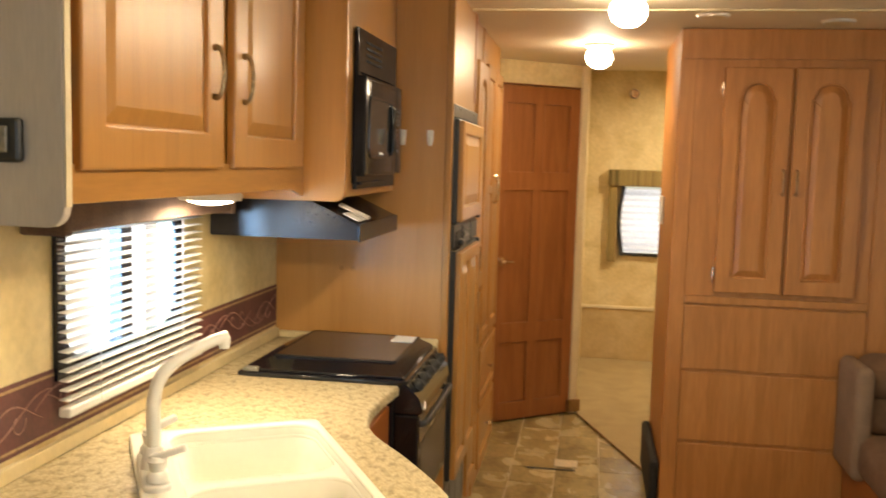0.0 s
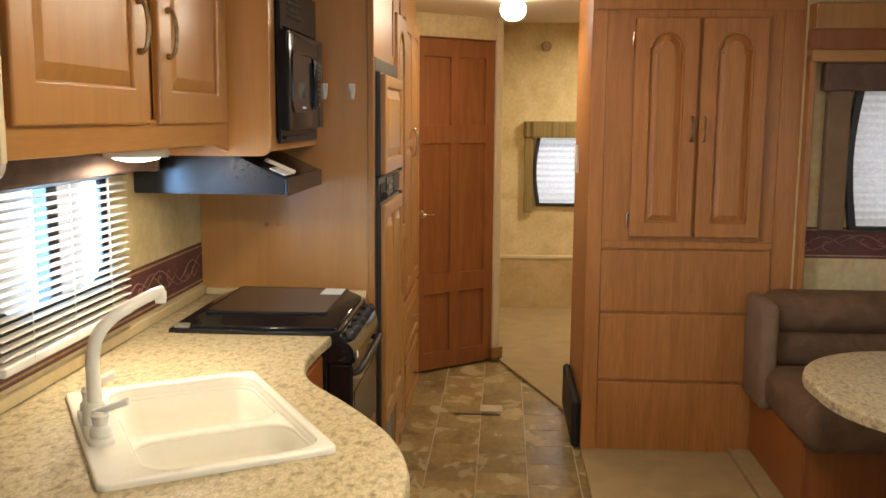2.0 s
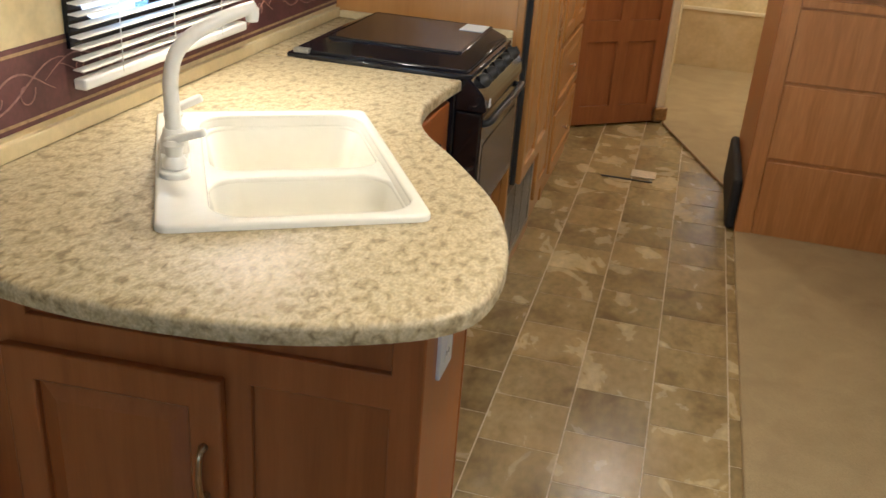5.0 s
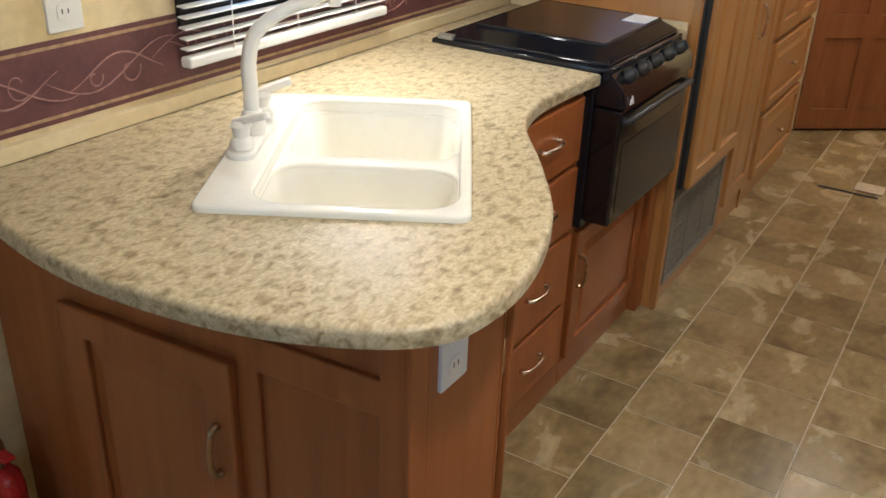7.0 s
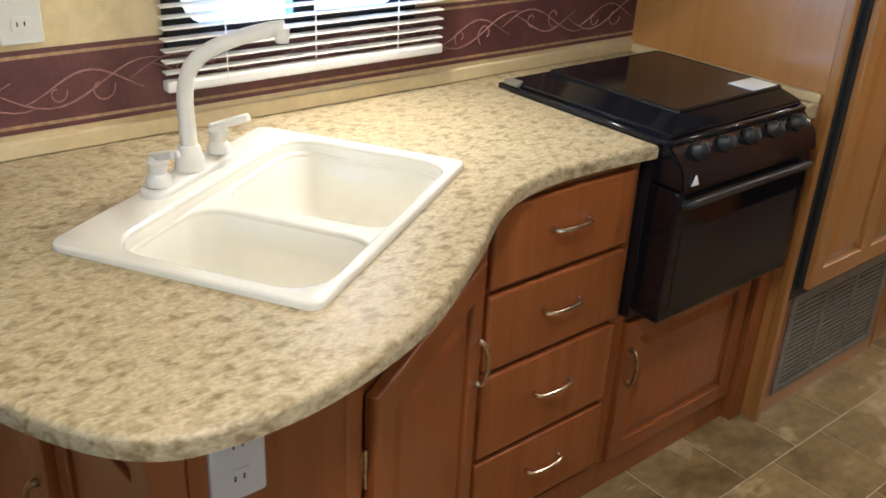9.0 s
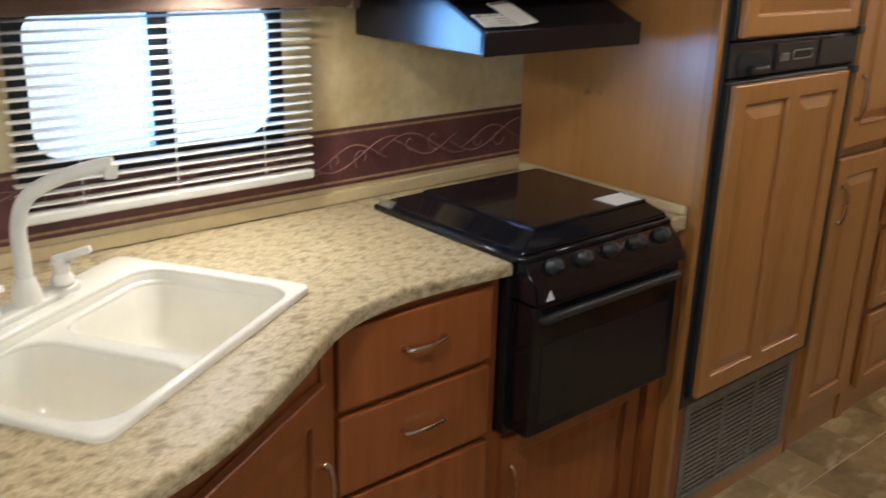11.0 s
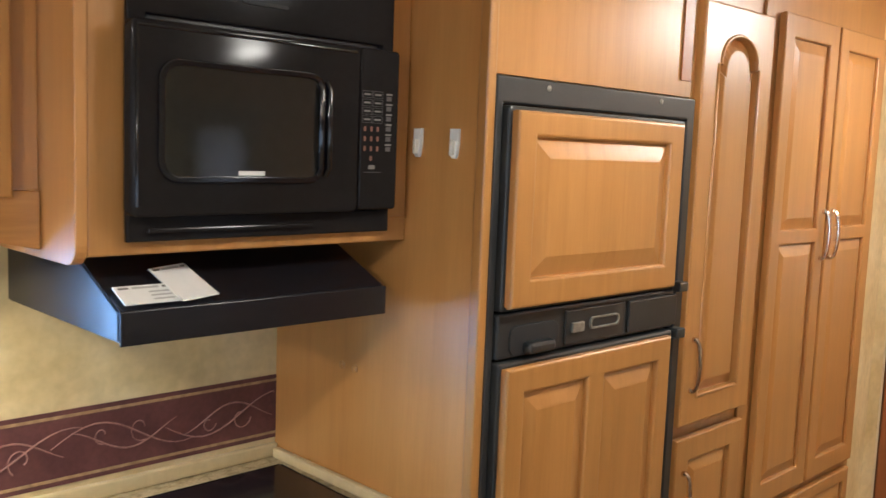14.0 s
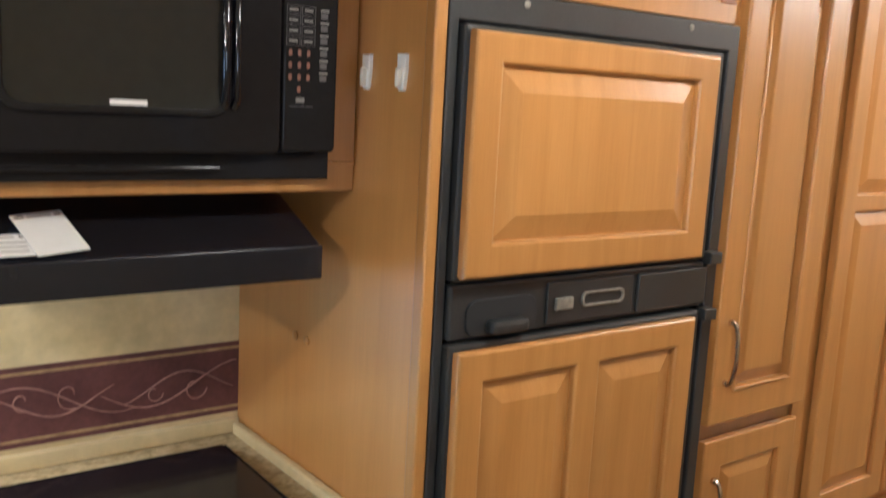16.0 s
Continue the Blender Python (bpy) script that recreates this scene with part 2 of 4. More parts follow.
def part(name, bm, material, parent=None, label="", smooth=None):
    """Links a bmesh, given in world metres, as one mesh under a thing or a part."""
    o = ORIGIN[parent.name] if parent else Vector((0, 0, 0))
    bmesh.ops.translate(bm, verts=bm.verts, vec=-o)
    bmesh.ops.recalc_face_normals(bm, faces=bm.faces)
    me = bpy.data.meshes.new(name)
    if smooth is not None:
        for f in bm.faces:
            f.smooth = True
        lim = math.cos(radians(smooth))
        for e in bm.edges:
            if len(e.link_faces) == 2:
                e.smooth = e.link_faces[0].normal.dot(e.link_faces[1].normal) > lim
    bm.to_mesh(me)
    bm.free()
    me.materials.append(material)
    ob = new(name, me)
    if parent:
        ob.parent = parent
        ORIGIN[ob.name] = o
    else:
        ORIGIN[ob.name] = Vector((0, 0, 0))
    if label:
        ob["label"] = label
    return ob


def structure(name, bm, material, label, category, smooth=None):
    return tagged(part(name, bm, material, None, "", smooth), label, category, "", "structure")


def bm_box(x0, x1, y0, y1, z0, z1, bevel=0.0, M=None, bm=None, seg=2):
    own = bmesh.new()
    bmesh.ops.create_cube(own, size=1, matrix=Matrix.Translation(((x0 + x1) / 2, (y0 + y1) / 2, (z0 + z1) / 2)) @ Matrix.Diagonal((x1 - x0, y1 - y0, z1 - z0, 1)))
    if bevel:
        bmesh.ops.bevel(own, geom=list(own.edges), offset=bevel, segments=seg, profile=0.5, affect="EDGES")
    return merge(own, M, bm)


def merge(own, M, bm):
    if M is not None:
        bmesh.ops.transform(own, matrix=M, verts=own.verts)
    if bm is None:
        return own
    me = bpy.data.meshes.new("join")
    own.to_mesh(me)
    own.free()
    bm.from_mesh(me)
    bpy.data.meshes.remove(me)
    return bm


def prism(loops, z0, z1, bevel=0.0, M=None, bm=None, seg=3):
    """A plate whose outline is the first loop and whose holes are the rest, from z0 to z1."""
    own = bmesh.new()
    edges = []
    for lp in loops:
        vs = [own.verts.new((p[0], p[1], z1)) for p in lp]
        edges += [own.edges.new((vs[i], vs[(i + 1) % len(vs)])) for i in range(len(vs))]
    if len(loops) == 1:
        own.faces.new(own.verts)
    else:
        bmesh.ops.triangle_fill(own, edges=edges, use_beauty=True)
    top = list(own.faces)
    rim = [e for e in own.edges if len(e.link_faces) == 1]
    ext = bmesh.ops.extrude_face_region(own, geom=top, use_keep_orig=True)
    bmesh.ops.translate(own, verts=[v for v in ext["geom"] if isinstance(v, bmesh.types.BMVert)], vec=(0, 0, z0 - z1))
    if bevel:
        bmesh.ops.bevel(own, geom=[e for e in rim if e.is_valid], offset=bevel, segments=seg, profile=0.5, affect="EDGES")
    bmesh.ops.recalc_face_normals(own, faces=own.faces)
    return merge(own, M, bm)


def rrect(x0, x1, y0, y1, r, n=5):
    pts = []
    for cx, cy, a in ((x1 - r, y1 - r, 0), (x0 + r, y1 - r, 90), (x0 + r, y0 + r, 180), (x1 - r, y0 + r, 270)):
        for i in range(n + 1):
            b = radians(a + 90 * i / n)
            pts.append((cx + r * math.cos(b), cy + r * math.sin(b)))
    return pts


def rect(x0, x1, y0, y1):
    return [(x0, y0), (x1, y0), (x1, y1), (x0, y1)]


def arch(x0, x1, y0, y1, rise, n=12):
    """A rectangle with shoulders and an arched head."""
    w = x1 - x0
    pts = [(x0, y0), (x1, y0), (x1, y1 - rise)]
    for i in range(n + 1):
        a = math.pi * i / n
        pts.append(((x0 + x1) / 2 + w * 0.44 * math.cos(a), y1 - rise + rise * math.sin(a) ** 0.8))
    pts.append((x0, y1 - rise))
    return pts


def loft(loops, close=True, M=None, bm=None):
    own = bmesh.new()
    rings = [[own.verts.new(p) for p in lp] for lp in loops]
    n = len(rings[0])
    for a, b in zip(rings, rings[1:]):
        for i in range(n):
            own.faces.new((a[i], a[(i + 1) % n], b[(i + 1) % n], b[i]))
    if close:
        own.faces.new(rings[-1])
        own.faces.new(list(reversed(rings[0])))
    return merge(own, M, bm)


def tube(pts, r, n=10, M=None, bm=None):
    pts = [Vector(p) for p in pts]
    rs = r if isinstance(r, (list, tuple)) else [r] * len(pts)
    loops = []
    side = None
    for i, p in enumerate(pts):
        d = (pts[min(i + 1, len(pts) - 1)] - pts[max(i - 1, 0)]).normalized()
        if side is None:
            side = d.orthogonal().normalized()
        side = (side - d * side.dot(d)).normalized()
        up = d.cross(side)
        loops.append([p + rs[i] * (side * math.cos(2 * math.pi * k / n) + up * math.sin(2 * math.pi * k / n)) for k in range(n)])
    return loft(loops, True, M, bm)


def lathe(prof, n=20, M=None, bm=None):
    """Profile of (radius, height) about z."""
    return loft([[(r * math.cos(2 * math.pi * k / n), r * math.sin(2 * math.pi * k / n), h) for k in range(n)] for r, h in prof], True, M, bm)


def face(p, u):
    """Local x along u, local y up, local z out of the face."""
    u = Vector(u).normalized()
    z = Vector((0, 0, 1))
    n = u.cross(z)
    return Matrix(((u.x, 0, n.x, p[0]), (u.y, 0, n.y, p[1]), (u.z, 1, n.z, p[2]), (0, 0, 0, 1)))


RIGHT = (0, 1, 0)    # along a face that looks to +x
FRONT = (1, 0, 0)    # along a face that looks to -y


def spline(pts, n=8):
    out = []
    P = [Vector(p) for p in pts]
    for i in range(len(P) - 1):
        a, b, c, d = P[max(i - 1, 0)], P[i], P[i + 1], P[min(i + 2, len(P) - 1)]
        for k in range(n):
            t = k / n
            out.append(0.5 * ((2 * b) + (c - a) * t + (2 * a - 5 * b + 4 * c - d) * t * t + (3 * b - a - 3 * c + d) * t ** 3))
    out.append(P[-1])
    return out


def pull(M, x, y, length, parent, material, upright=True):
    """An arched bow pull with two feet, on the face M."""
    h = length / 2
    pts = [(0, -h, 0.0), (0, -h, 0.012), (0, -h * 0.7, 0.020), (0, 0, 0.024), (0, h * 0.7, 0.020), (0, h, 0.012), (0, h, 0.0)]
    if not upright:
        pts = [(b, 0.35 * a, c) for a, b, c in pts]
    pts = [Vector((x, y, 0)) + Vector(p) for p in spline(pts, 3)]
    bm = tube(pts, [0.005 if 2 < i < len(pts) - 3 else 0.007 for i in range(len(pts))], 8, M)
    return part("handle", bm, material, parent, "bowed satin metal pull", 40)


def panel_door(parent, M, x0, x1, y0, y1, material, name="door", panels=None, th=0.02, stile=0.05, arched=False, z=0.0, rail=None, label=""):
    """A frame-and-panel door on the face M: a routed frame and raised panels as parts."""
    rail = rail or stile
    if panels is None:
        panels = [(x0 + stile, x1 - stile, y0 + rail, y1 - rail)]
    holes = [arch(*p, min(0.07, (p[1] - p[0]) * 0.45)) if arched else rect(*p) for p in panels]
    bm = prism([rect(x0, x1, y0, y1)] + holes, z + 0.008, z + th, 0.005, M, None, 3)
    bm_box(x0 + 0.002, x1 - 0.002, y0 + 0.002, y1 - 0.002, z, z + 0.0085, 0, M, bm)
    door = part(name, bm, material, parent, label)
    for h in holes:
        cx, cy = sum(p[0] for p in h) / len(h), (min(p[1] for p in h) + max(p[1] for p in h)) / 2
        w, hh = max(p[0] for p in h) - min(p[0] for p in h), max(p[1] for p in h) - min(p[1] for p in h)
        k = min(0.028, w * 0.25)

        def shrink(d):
            return [(cx + (p[0] - cx) * (1 - 2 * d / w), cy + (p[1] - cy) * (1 - 2 * d / hh)) for p in h]
        rings = [[(*p, z + 0.0075) for p in shrink(0.003)], [(*p, z + 0.0095) for p in shrink(0.004)], [(*p, z + th - 0.003) for p in shrink(k)], [(*p, z + th - 0.002) for p in shrink(k + 0.004)]]
        part("panel", loft(rings, True, M), material, door)
        if arched:
            ring = shrink(-0.004)
            part("moulding", tube([M @ Vector((*p, z + th - 0.001)) for p in ring + ring[:1]], 0.005, 8), material, door, "", 60)
    return door


def hinge(M, x, y, parent):
    bm = bm_box(x - 0.006, x + 0.006, y - 0.03, y + 0.03, 0, 0.006, 0.002, M)
    tube([M @ Vector((x, y - 0.034, 0.008)), M @ Vector((x, y + 0.034, 0.008))], 0.004, 8, None, bm)
    return part("hinge", bm, chrome, parent, "small metal hinge", 40)



# ---- large structure ----
WALL = -1.14
W0, W1, WZ0, WZ1 = 1.975, 2.525, 1.10, 1.44
bm = bm_box(WALL - 0.05, WALL, -1.6, W0, 0, CEIL)
bm_box(WALL - 0.05, WALL, W1, 7.65, 0, CEIL + 0.14, 0, None, bm)
bm_box(WALL - 0.05, WALL, W0, W1, 0, WZ0, 0, None, bm)
bm_box(WALL - 0.05, WALL, W0, W1, WZ1, CEIL, 0, None, bm)
structure("wall_west", bm, paper, "cream mottled wallpaper wall behind the kitchen counter", "wall")
# unseen end wall; the opening is assumed, to let rear daylight in
bm = bm_box(WALL, -0.3, -1.65, -1.6, 0, CEIL)
bm_box(0.9, 2.0, -1.65, -1.6, 0, CEIL, 0, None, bm)
bm_box(-0.3, 0.9, -1.65, -1.6, 0, 0.85, 0, None, bm)
bm_box(-0.3, 0.9, -1.65, -1.6, 1.8, CEIL, 0, None, bm)
structure("wall_south", bm, paper, "unseen cream wallpapered end wall with a wide opening added for daylight", "wall")
# unseen wall; its opening is invented and sized for the fill light
bm = bm_box(2.0, 2.05, -1.65, 1.6, 0, CEIL)
bm_box(2.0, 2.05, 2.4, 4.38, 0, CEIL, 0, None, bm)
bm_box(2.0, 2.05, 1.6, 2.4, 0, 1.15, 0, None, bm)
bm_box(2.0, 2.05, 1.6, 2.4, 1.75, CEIL, 0, None, bm)
structure("wall_east", bm, paper, "cream wallpapered side wall of the slide-out", "wall")
# end wall of the slide-out, with its curved window
VX0, VX1, VZ0, VZ1 = 1.47, 1.93, 1.08, 1.70
bm = bm_box(1.24, VX0, 4.33, 4.38, 0, CEIL)
bm_box(VX1, 2.0, 4.33, 4.38, 0, CEIL, 0, None, bm)
bm_box(VX0, VX1, 4.33, 4.38, 0, VZ0, 0, None, bm)
bm_box(VX0, VX1, 4.33, 4.38, VZ1, CEIL, 0, None, bm)
structure("wall_slide_end", bm, paper, "cream wallpaper end wall above the dinette bench", "wall")
# bedroom shell
bm = bm_box(-1.14, 0.20, 7.6, 7.65, 0, CEIL + 0.14)
bm_box(0.75, 2.0, 7.6, 7.65, 0, CEIL + 0.14, 0, None, bm)
bm_box(0.20, 0.75, 7.6, 7.65, 0, 0.87, 0, None, bm)
bm_box(0.20, 0.75, 7.6, 7.65, 1.42, CEIL + 0.14, 0, None, bm)
structure("wall_north", bm, paper, "cream mottled bedroom wall with a small window", "wall")
structure("wainscot", bm_box(-0.08, 2.0, 7.585, 7.6, 0, 0.42, 0.003), paper_low, "tan lower panel along the bedroom wall", "wall panel")
structure("trim_bedroom", bm_box(-0.08, 2.0, 7.575, 7.6, 0.42, 0.445, 0.004), pale_trim, "thin cream moulding above the tan panel", "trim")
structure("wall_bedroom_east", bm_box(2.0, 2.05, 4.38, 7.65, 0, CEIL + 0.14), paper, "cream wallpapered bedroom side wall", "wall")
structure("wall_bath_side", bm_box(-0.13, -0.08, 6.06, 7.6, 0, CEIL + 0.14), paper, "cream wallpapered wall of the bathroom corner", "wall")
bm = bm_box(WALL - 0.05, 2.05, -1.65, 5.95, CEIL, CEIL + 0.05)
structure("ceiling", bm, ceiling_mat, "pale beige ceiling panels with warm lamp light", "ceiling")
bm = bm_box(WALL - 0.05, 2.05, 6.0, 7.65, CEIL + 0.14, CEIL + 0.19)
bm_box(WALL - 0.05, 2.05, 5.95, 6.0, CEIL, CEIL + 0.19, 0, None, bm)
structure("ceiling_bedroom", bm, ceiling_mat, "pale beige bedroom ceiling, a step higher", "ceiling")
for i, y in enumerate((1.4, 3.86)):
    structure("trim_ceiling", bm_box(WALL, 2.0, y - 0.02, y + 0.02, CEIL - 0.008, CEIL, 0.003), pale_trim, "flat cream batten across the ceiling", "trim")
bm = prism([[(-0.56, 5.14), (-0.62, 5.48), (-0.60, 5.53), (-1.13, 5.53), (-1.13, 5.14)]], 0, CEIL)
structure("wall_bath_jamb", bm, paper, "narrow cream wall between the closet and the bathroom door", "wall")
structure("floor", bm_box(WALL - 0.05, 2.05, -1.65, 7.65, -0.06, 0.0), grout, "stone-look vinyl floor with pale joints", "floor")

# carpet: the strip beside the slide-out and the bedroom, with one slanting edge
bm = prism([[(0.318, -1.6), (2.0, -1.6), (2.0, 4.33), (0.318, 4.33)]], 0.0, 0.013, 0.006)
structure("carpet_dinette", bm, carpet_mat, "beige cut-pile carpet strip along the dinette", "carpet")
bm = prism([[(0.318, 4.33), (2.0, 4.33), (2.0, 7.58), (-0.08, 7.58), (-0.08, 5.98), (-0.06, 5.87), (0.318, 4.80)]], 0.0, 0.013, 0.004)
structure("carpet_bedroom", bm, carpet_mat, "beige cut-pile carpet in the bedroom", "carpet")
strip = tube([(0.318, 4.805, 0.012), (-0.065, 5.88, 0.012)], 0.006, 8)
structure("trim_carpet", strip, gold_mat, "slim metal strip where vinyl meets carpet", "trim", 40)

# outside the windows
structure("ground", bm_box(-60, 60, -60, 60, -0.95, -0.9), gravel, "grey gravel lot outside", "ground")
neighbour = thing("parked_trailer", "white parked camper trailer with grey stripes outside", "trailer", (-4.6, 2.5, -0.9))
part("body", bm_box(-5.6, -4.0, -2.5, 8.0, -0.45, 2.3, 0.12), trailer_white, neighbour)
for z0, z1 in ((1.22, 1.30), (1.50, 1.53)):
    part("stripe", bm_box(-4.004, -3.992, -2.3, 7.8, z0, z1), trailer_grey, neighbour, "grey painted stripe")
for wy in (1.0, 3.0):
    wheel = part("wheel", lathe([(0.1, 0), (0.33, 0.02), (0.35, 0.1), (0.33, 0.2), (0.1, 0.22)], 24, Matrix.Translation((-4.35, wy, -0.55)) @ pose(0, 0, 0, 0, 90, 0)), gasket, neighbour, "black tyre", 50)

# ---- kitchen window and blind ----
win = tagged(thing("window_1", "black-framed kitchen window with rounded corners and open blind", "window", (WALL, 2.25, WZ0)), kind="structure")
M = face((WALL, 0, 0), RIGHT)
part("window_frame", prism([rect(W0 - 0.02, W1 + 0.02, WZ0 - 0.02, WZ1 + 0.02), rrect(W0 + 0.015, W1 - 0.015, WZ0 + 0.02, WZ1 - 0.02, 0.06)], 0.001, 0.012, 0.003, M), black_satin, win)
part("mullion", bm_box(2.235, 2.285, WZ0 + 0.0, WZ1, -0.03, 0.006, 0.003, M), black_satin, win)
for a, b in ((W0 + 0.002, 2.236), (2.284, W1 - 0.002)):
    pane = part("pane", bm_box(a, b, WZ0 + 0.002, WZ1 - 0.002, -0.034, -0.030, 0, M), glass, win)
    pane.visible_shadow = False

blind = thing("window_blind", "white open horizontal mini blind with pale bottom rail", "blind", (WALL + 0.04, 2.26, 1.0))
B0, B1 = 1.937, 2.60
zs = 1.045
while zs < 1.455:
    bm = bm_box(-0.011, 0.011, B0, B1, -0.0012, 0.0012, 0, Matrix.Translation((WALL + 0.036, 0, zs)) @ pose(0, 0, 0, 0, 4, 0))
    part("slat", bm, slat_mat, blind)
    zs += 0.0205
part("bottom_rail", bm_box(WALL + 0.022, WALL + 0.05, B0, B1, 1.008, 1.030, 0.005), slat_mat, blind, "cream bottom rail")
part("head_rail", bm_box(WALL + 0.018, WALL + 0.054, B0, B1, 1.455, 1.475, 0.003), slat_mat, blind)
for y in (2.06, 2.26, 2.47):
    part("ladder_cord", tube([(WALL + 0.050, y, 1.02), (WALL + 0.050, y, 1.46)], 0.0012, 6), slat_mat, blind)
valance = thing("window_valance", "brown upholstered valance above the kitchen window", "valance", (WALL, 2.26, 1.38))
part("board", bm_box(WALL + 0.065, WALL + 0.10, 1.86, 2.68, 1.405, 1.481, 0.008), valance_mat, valance)
for y in (1.855, 2.685):
    part("end_panel", bm_box(WALL + 0.002, WALL + 0.105, y - 0.012, y + 0.012, 1.398, 1.481, 0.006), valance_mat, valance)


def border(name, M, u0, u1, z0, z1):
    """Wallpaper border with a scrolling vine and gold edges."""
    b = tagged(thing(name, "plum wallpaper border with pale scrolling vines", "border", M @ Vector((u0, z0, 0))), kind="structure")
    part("band", bm_box(u0, u1, z0, z1, 0.0, 0.002, 0, M), border_mat, b)
    for z in (z0 + 0.012, z1 - 0.012):
        part("gold_edge", bm_box(u0, u1, z - 0.003, z + 0.003, 0.002, 0.0026, 0, M), gold_mat, b, "dotted gold edge line")
    u, mid, k = u0 + 0.10, (z0 + z1) / 2, 0
    while u < u1 - 0.1:
        s = 1 if k % 2 else -1
        bm = None
        for amp, ph, ln in ((0.036, 0, 0.30), (0.026, 1.9, 0.22)):
            pts = []
            for i in range(15):
                q = i / 14
                pts.append(M @ Vector((min(max(u + (q - 0.5) * ln, u0 + 0.01), u1 - 0.01), mid + s * amp * math.sin(q * 5.2 + ph), 0.0026)))
            bm = tube(pts, [0.0008 + 0.0013 * math.sin(math.pi * i / 14) for i in range(15)], 5, None, bm)
        for c, r in ((0.03, 0.026), (-0.05, 0.018)):
            pts = []
            for i in range(13):
                a = i / 12 * 5.0 + k
                rr = r * (0.35 + 0.65 * i / 12)
                pts.append(M @ Vector((min(max(u + c + rr * math.cos(a), u0 + 0.01), u1 - 0.01), mid + s * 0.01 + rr * math.sin(a) * 1.1, 0.0026)))
            bm = tube(pts, 0.0014, 5, None, bm)
        part("vine", bm, vine_mat, b, "pale scrolling vine print", 60)
        u += 0.235
        k += 1
    return b


border("trim_border_kitchen", face((WALL + 0.0005, 0, 0), RIGHT), -1.59, 3.335, 0.962, 1.108)
border("trim_border_slide", face((0, 4.3295, 0), FRONT), 1.26, 1.99, 0.94, 1.08)

# ---- peninsula counter ----
EDGE = [(-1.139, 1.475), (-1.04, 1.432), (-0.94, 1.400), (-0.80, 1.376), (-0.66, 1.374), (-0.50, 1.396), (-0.37, 1.442), (-0.268, 1.508), (-0.226, 1.59), (-0.228, 1.74), (-0.288, 1.93), (-0.405, 2.12), (-0.525, 2.29), (-0.570, 2.44), (-0.572, 2.60), (-0.560, 2.742)]
CORNER, A, Bx = Vector((-0.742, 1.587)), Vector((0.859, 0.512)), Vector((-0.512, 0.859))
SW, SL = 0.435, 0.60
SM = Matrix(((A.x, Bx.x, 0, CORNER.x), (A.y, Bx.y, 0, CORNER.y), (0, 0, 1, 0.92), (0, 0, 0, 1)))


def on_sink(pts):
    return [tuple((SM @ Vector((p[0], p[1], 0)))[:2]) for p in pts]


outline = [tuple(p[:2]) for p in spline([(x, y, 0) for x, y in EDGE], 5)] + [(-1.139, 2.742)]
outline.reverse()
hole = on_sink(rect(0.02, SW - 0.02, 0.02, SL - 0.02))
counter = thing("countertop", "speckled tan granite-look laminate countertop with rounded edge", "countertop", (-0.7, 2.0, 0.88))
part("top", prism([outline, hole], 0.891, 0.92, 0.009), granite, counter, "", 50)
part("back_strip", bm_box(WALL + 0.001, WALL + 0.016, 1.44, 3.329, 0.921, 0.952, 0.003), splash, counter, "cream laminate upstand")
part("rear_top", bm_box(WALL + 0.001, -1.046, 2.742, 3.33, 0.884, 0.92, 0.003), granite, counter)
part("end_strip", bm_box(-1.046, -0.545, 3.266, 3.33, 0.884, 0.922, 0.004), granite, counter)
part("end_lip", bm_box(-1.12, -0.545, 3.312, 3.3295, 0.922, 0.945, 0.004), splash, counter, "cream laminate upstand")

sink = thing("kitchen_sink", "cream-white double-bowl acrylic drop-in sink", "sink", tuple(SM @ Vector((SW / 2, SL / 2, -0.15))))
bowls = [(0.088, SW - 0.024, 0.030, 0.258), (0.095, SW - 0.024, 0.300, SL - 0.034)]
basin = (0.084, SW - 0.020, 0.026, SL - 0.030)
part("rim", prism([rrect(0, SW, 0, SL, 0.022), rrect(*basin, 0.06)], 0.0005, 0.013, 0.006, SM), porcelain, sink, "", 50)
loops = [[(*p, z) for p in rrect(basin[0] + d, basin[1] - d, basin[2] + d, basin[3] - d, 0.06 - d)] for d, z in ((-0.0035, 0.008), (0.0, 0.003), (0.002, -0.016))]
part("collar", loft(loops, False, SM), porcelain, sink, "", 60)
part("saddle", prism([rrect(basin[0] - 0.010, basin[1] + 0.010, basin[2] - 0.010, basin[3] + 0.010, 0.06)] + [rrect(*b, 0.055) for b in bowls], -0.024, -0.011, 0.006, SM), porcelain, sink, "low divider between the bowls", 50)
for b in bowls:
    loops = [[(*p, z) for p in rrect(b[0] + d, b[1] - d, b[2] + d, b[3] - d, max(0.012, 0.055 - d * 0.3))] for d, z in ((-0.003, -0.0155), (0.001, -0.022), (0.010, -0.06), (0.022, -0.115), (0.04, -0.136), (0.065, -0.142))]
    own = loft(loops, False, SM)
    own.faces.new([v for v in list(own.verts)[-len(loops[0]):]])
    part("bowl", own, porcelain, sink, "", 60)
    cx, cy = (b[0] + b[1]) / 2, (b[2] + b[3]) / 2
    part("drain", lathe([(0.03, 0), (0.04, 0.002), (0.036, 0.004), (0.02, 0.003)], 20, SM @ Matrix.Translation((cx, cy, -0.142))), chrome, sink, "round metal strainer", 40)

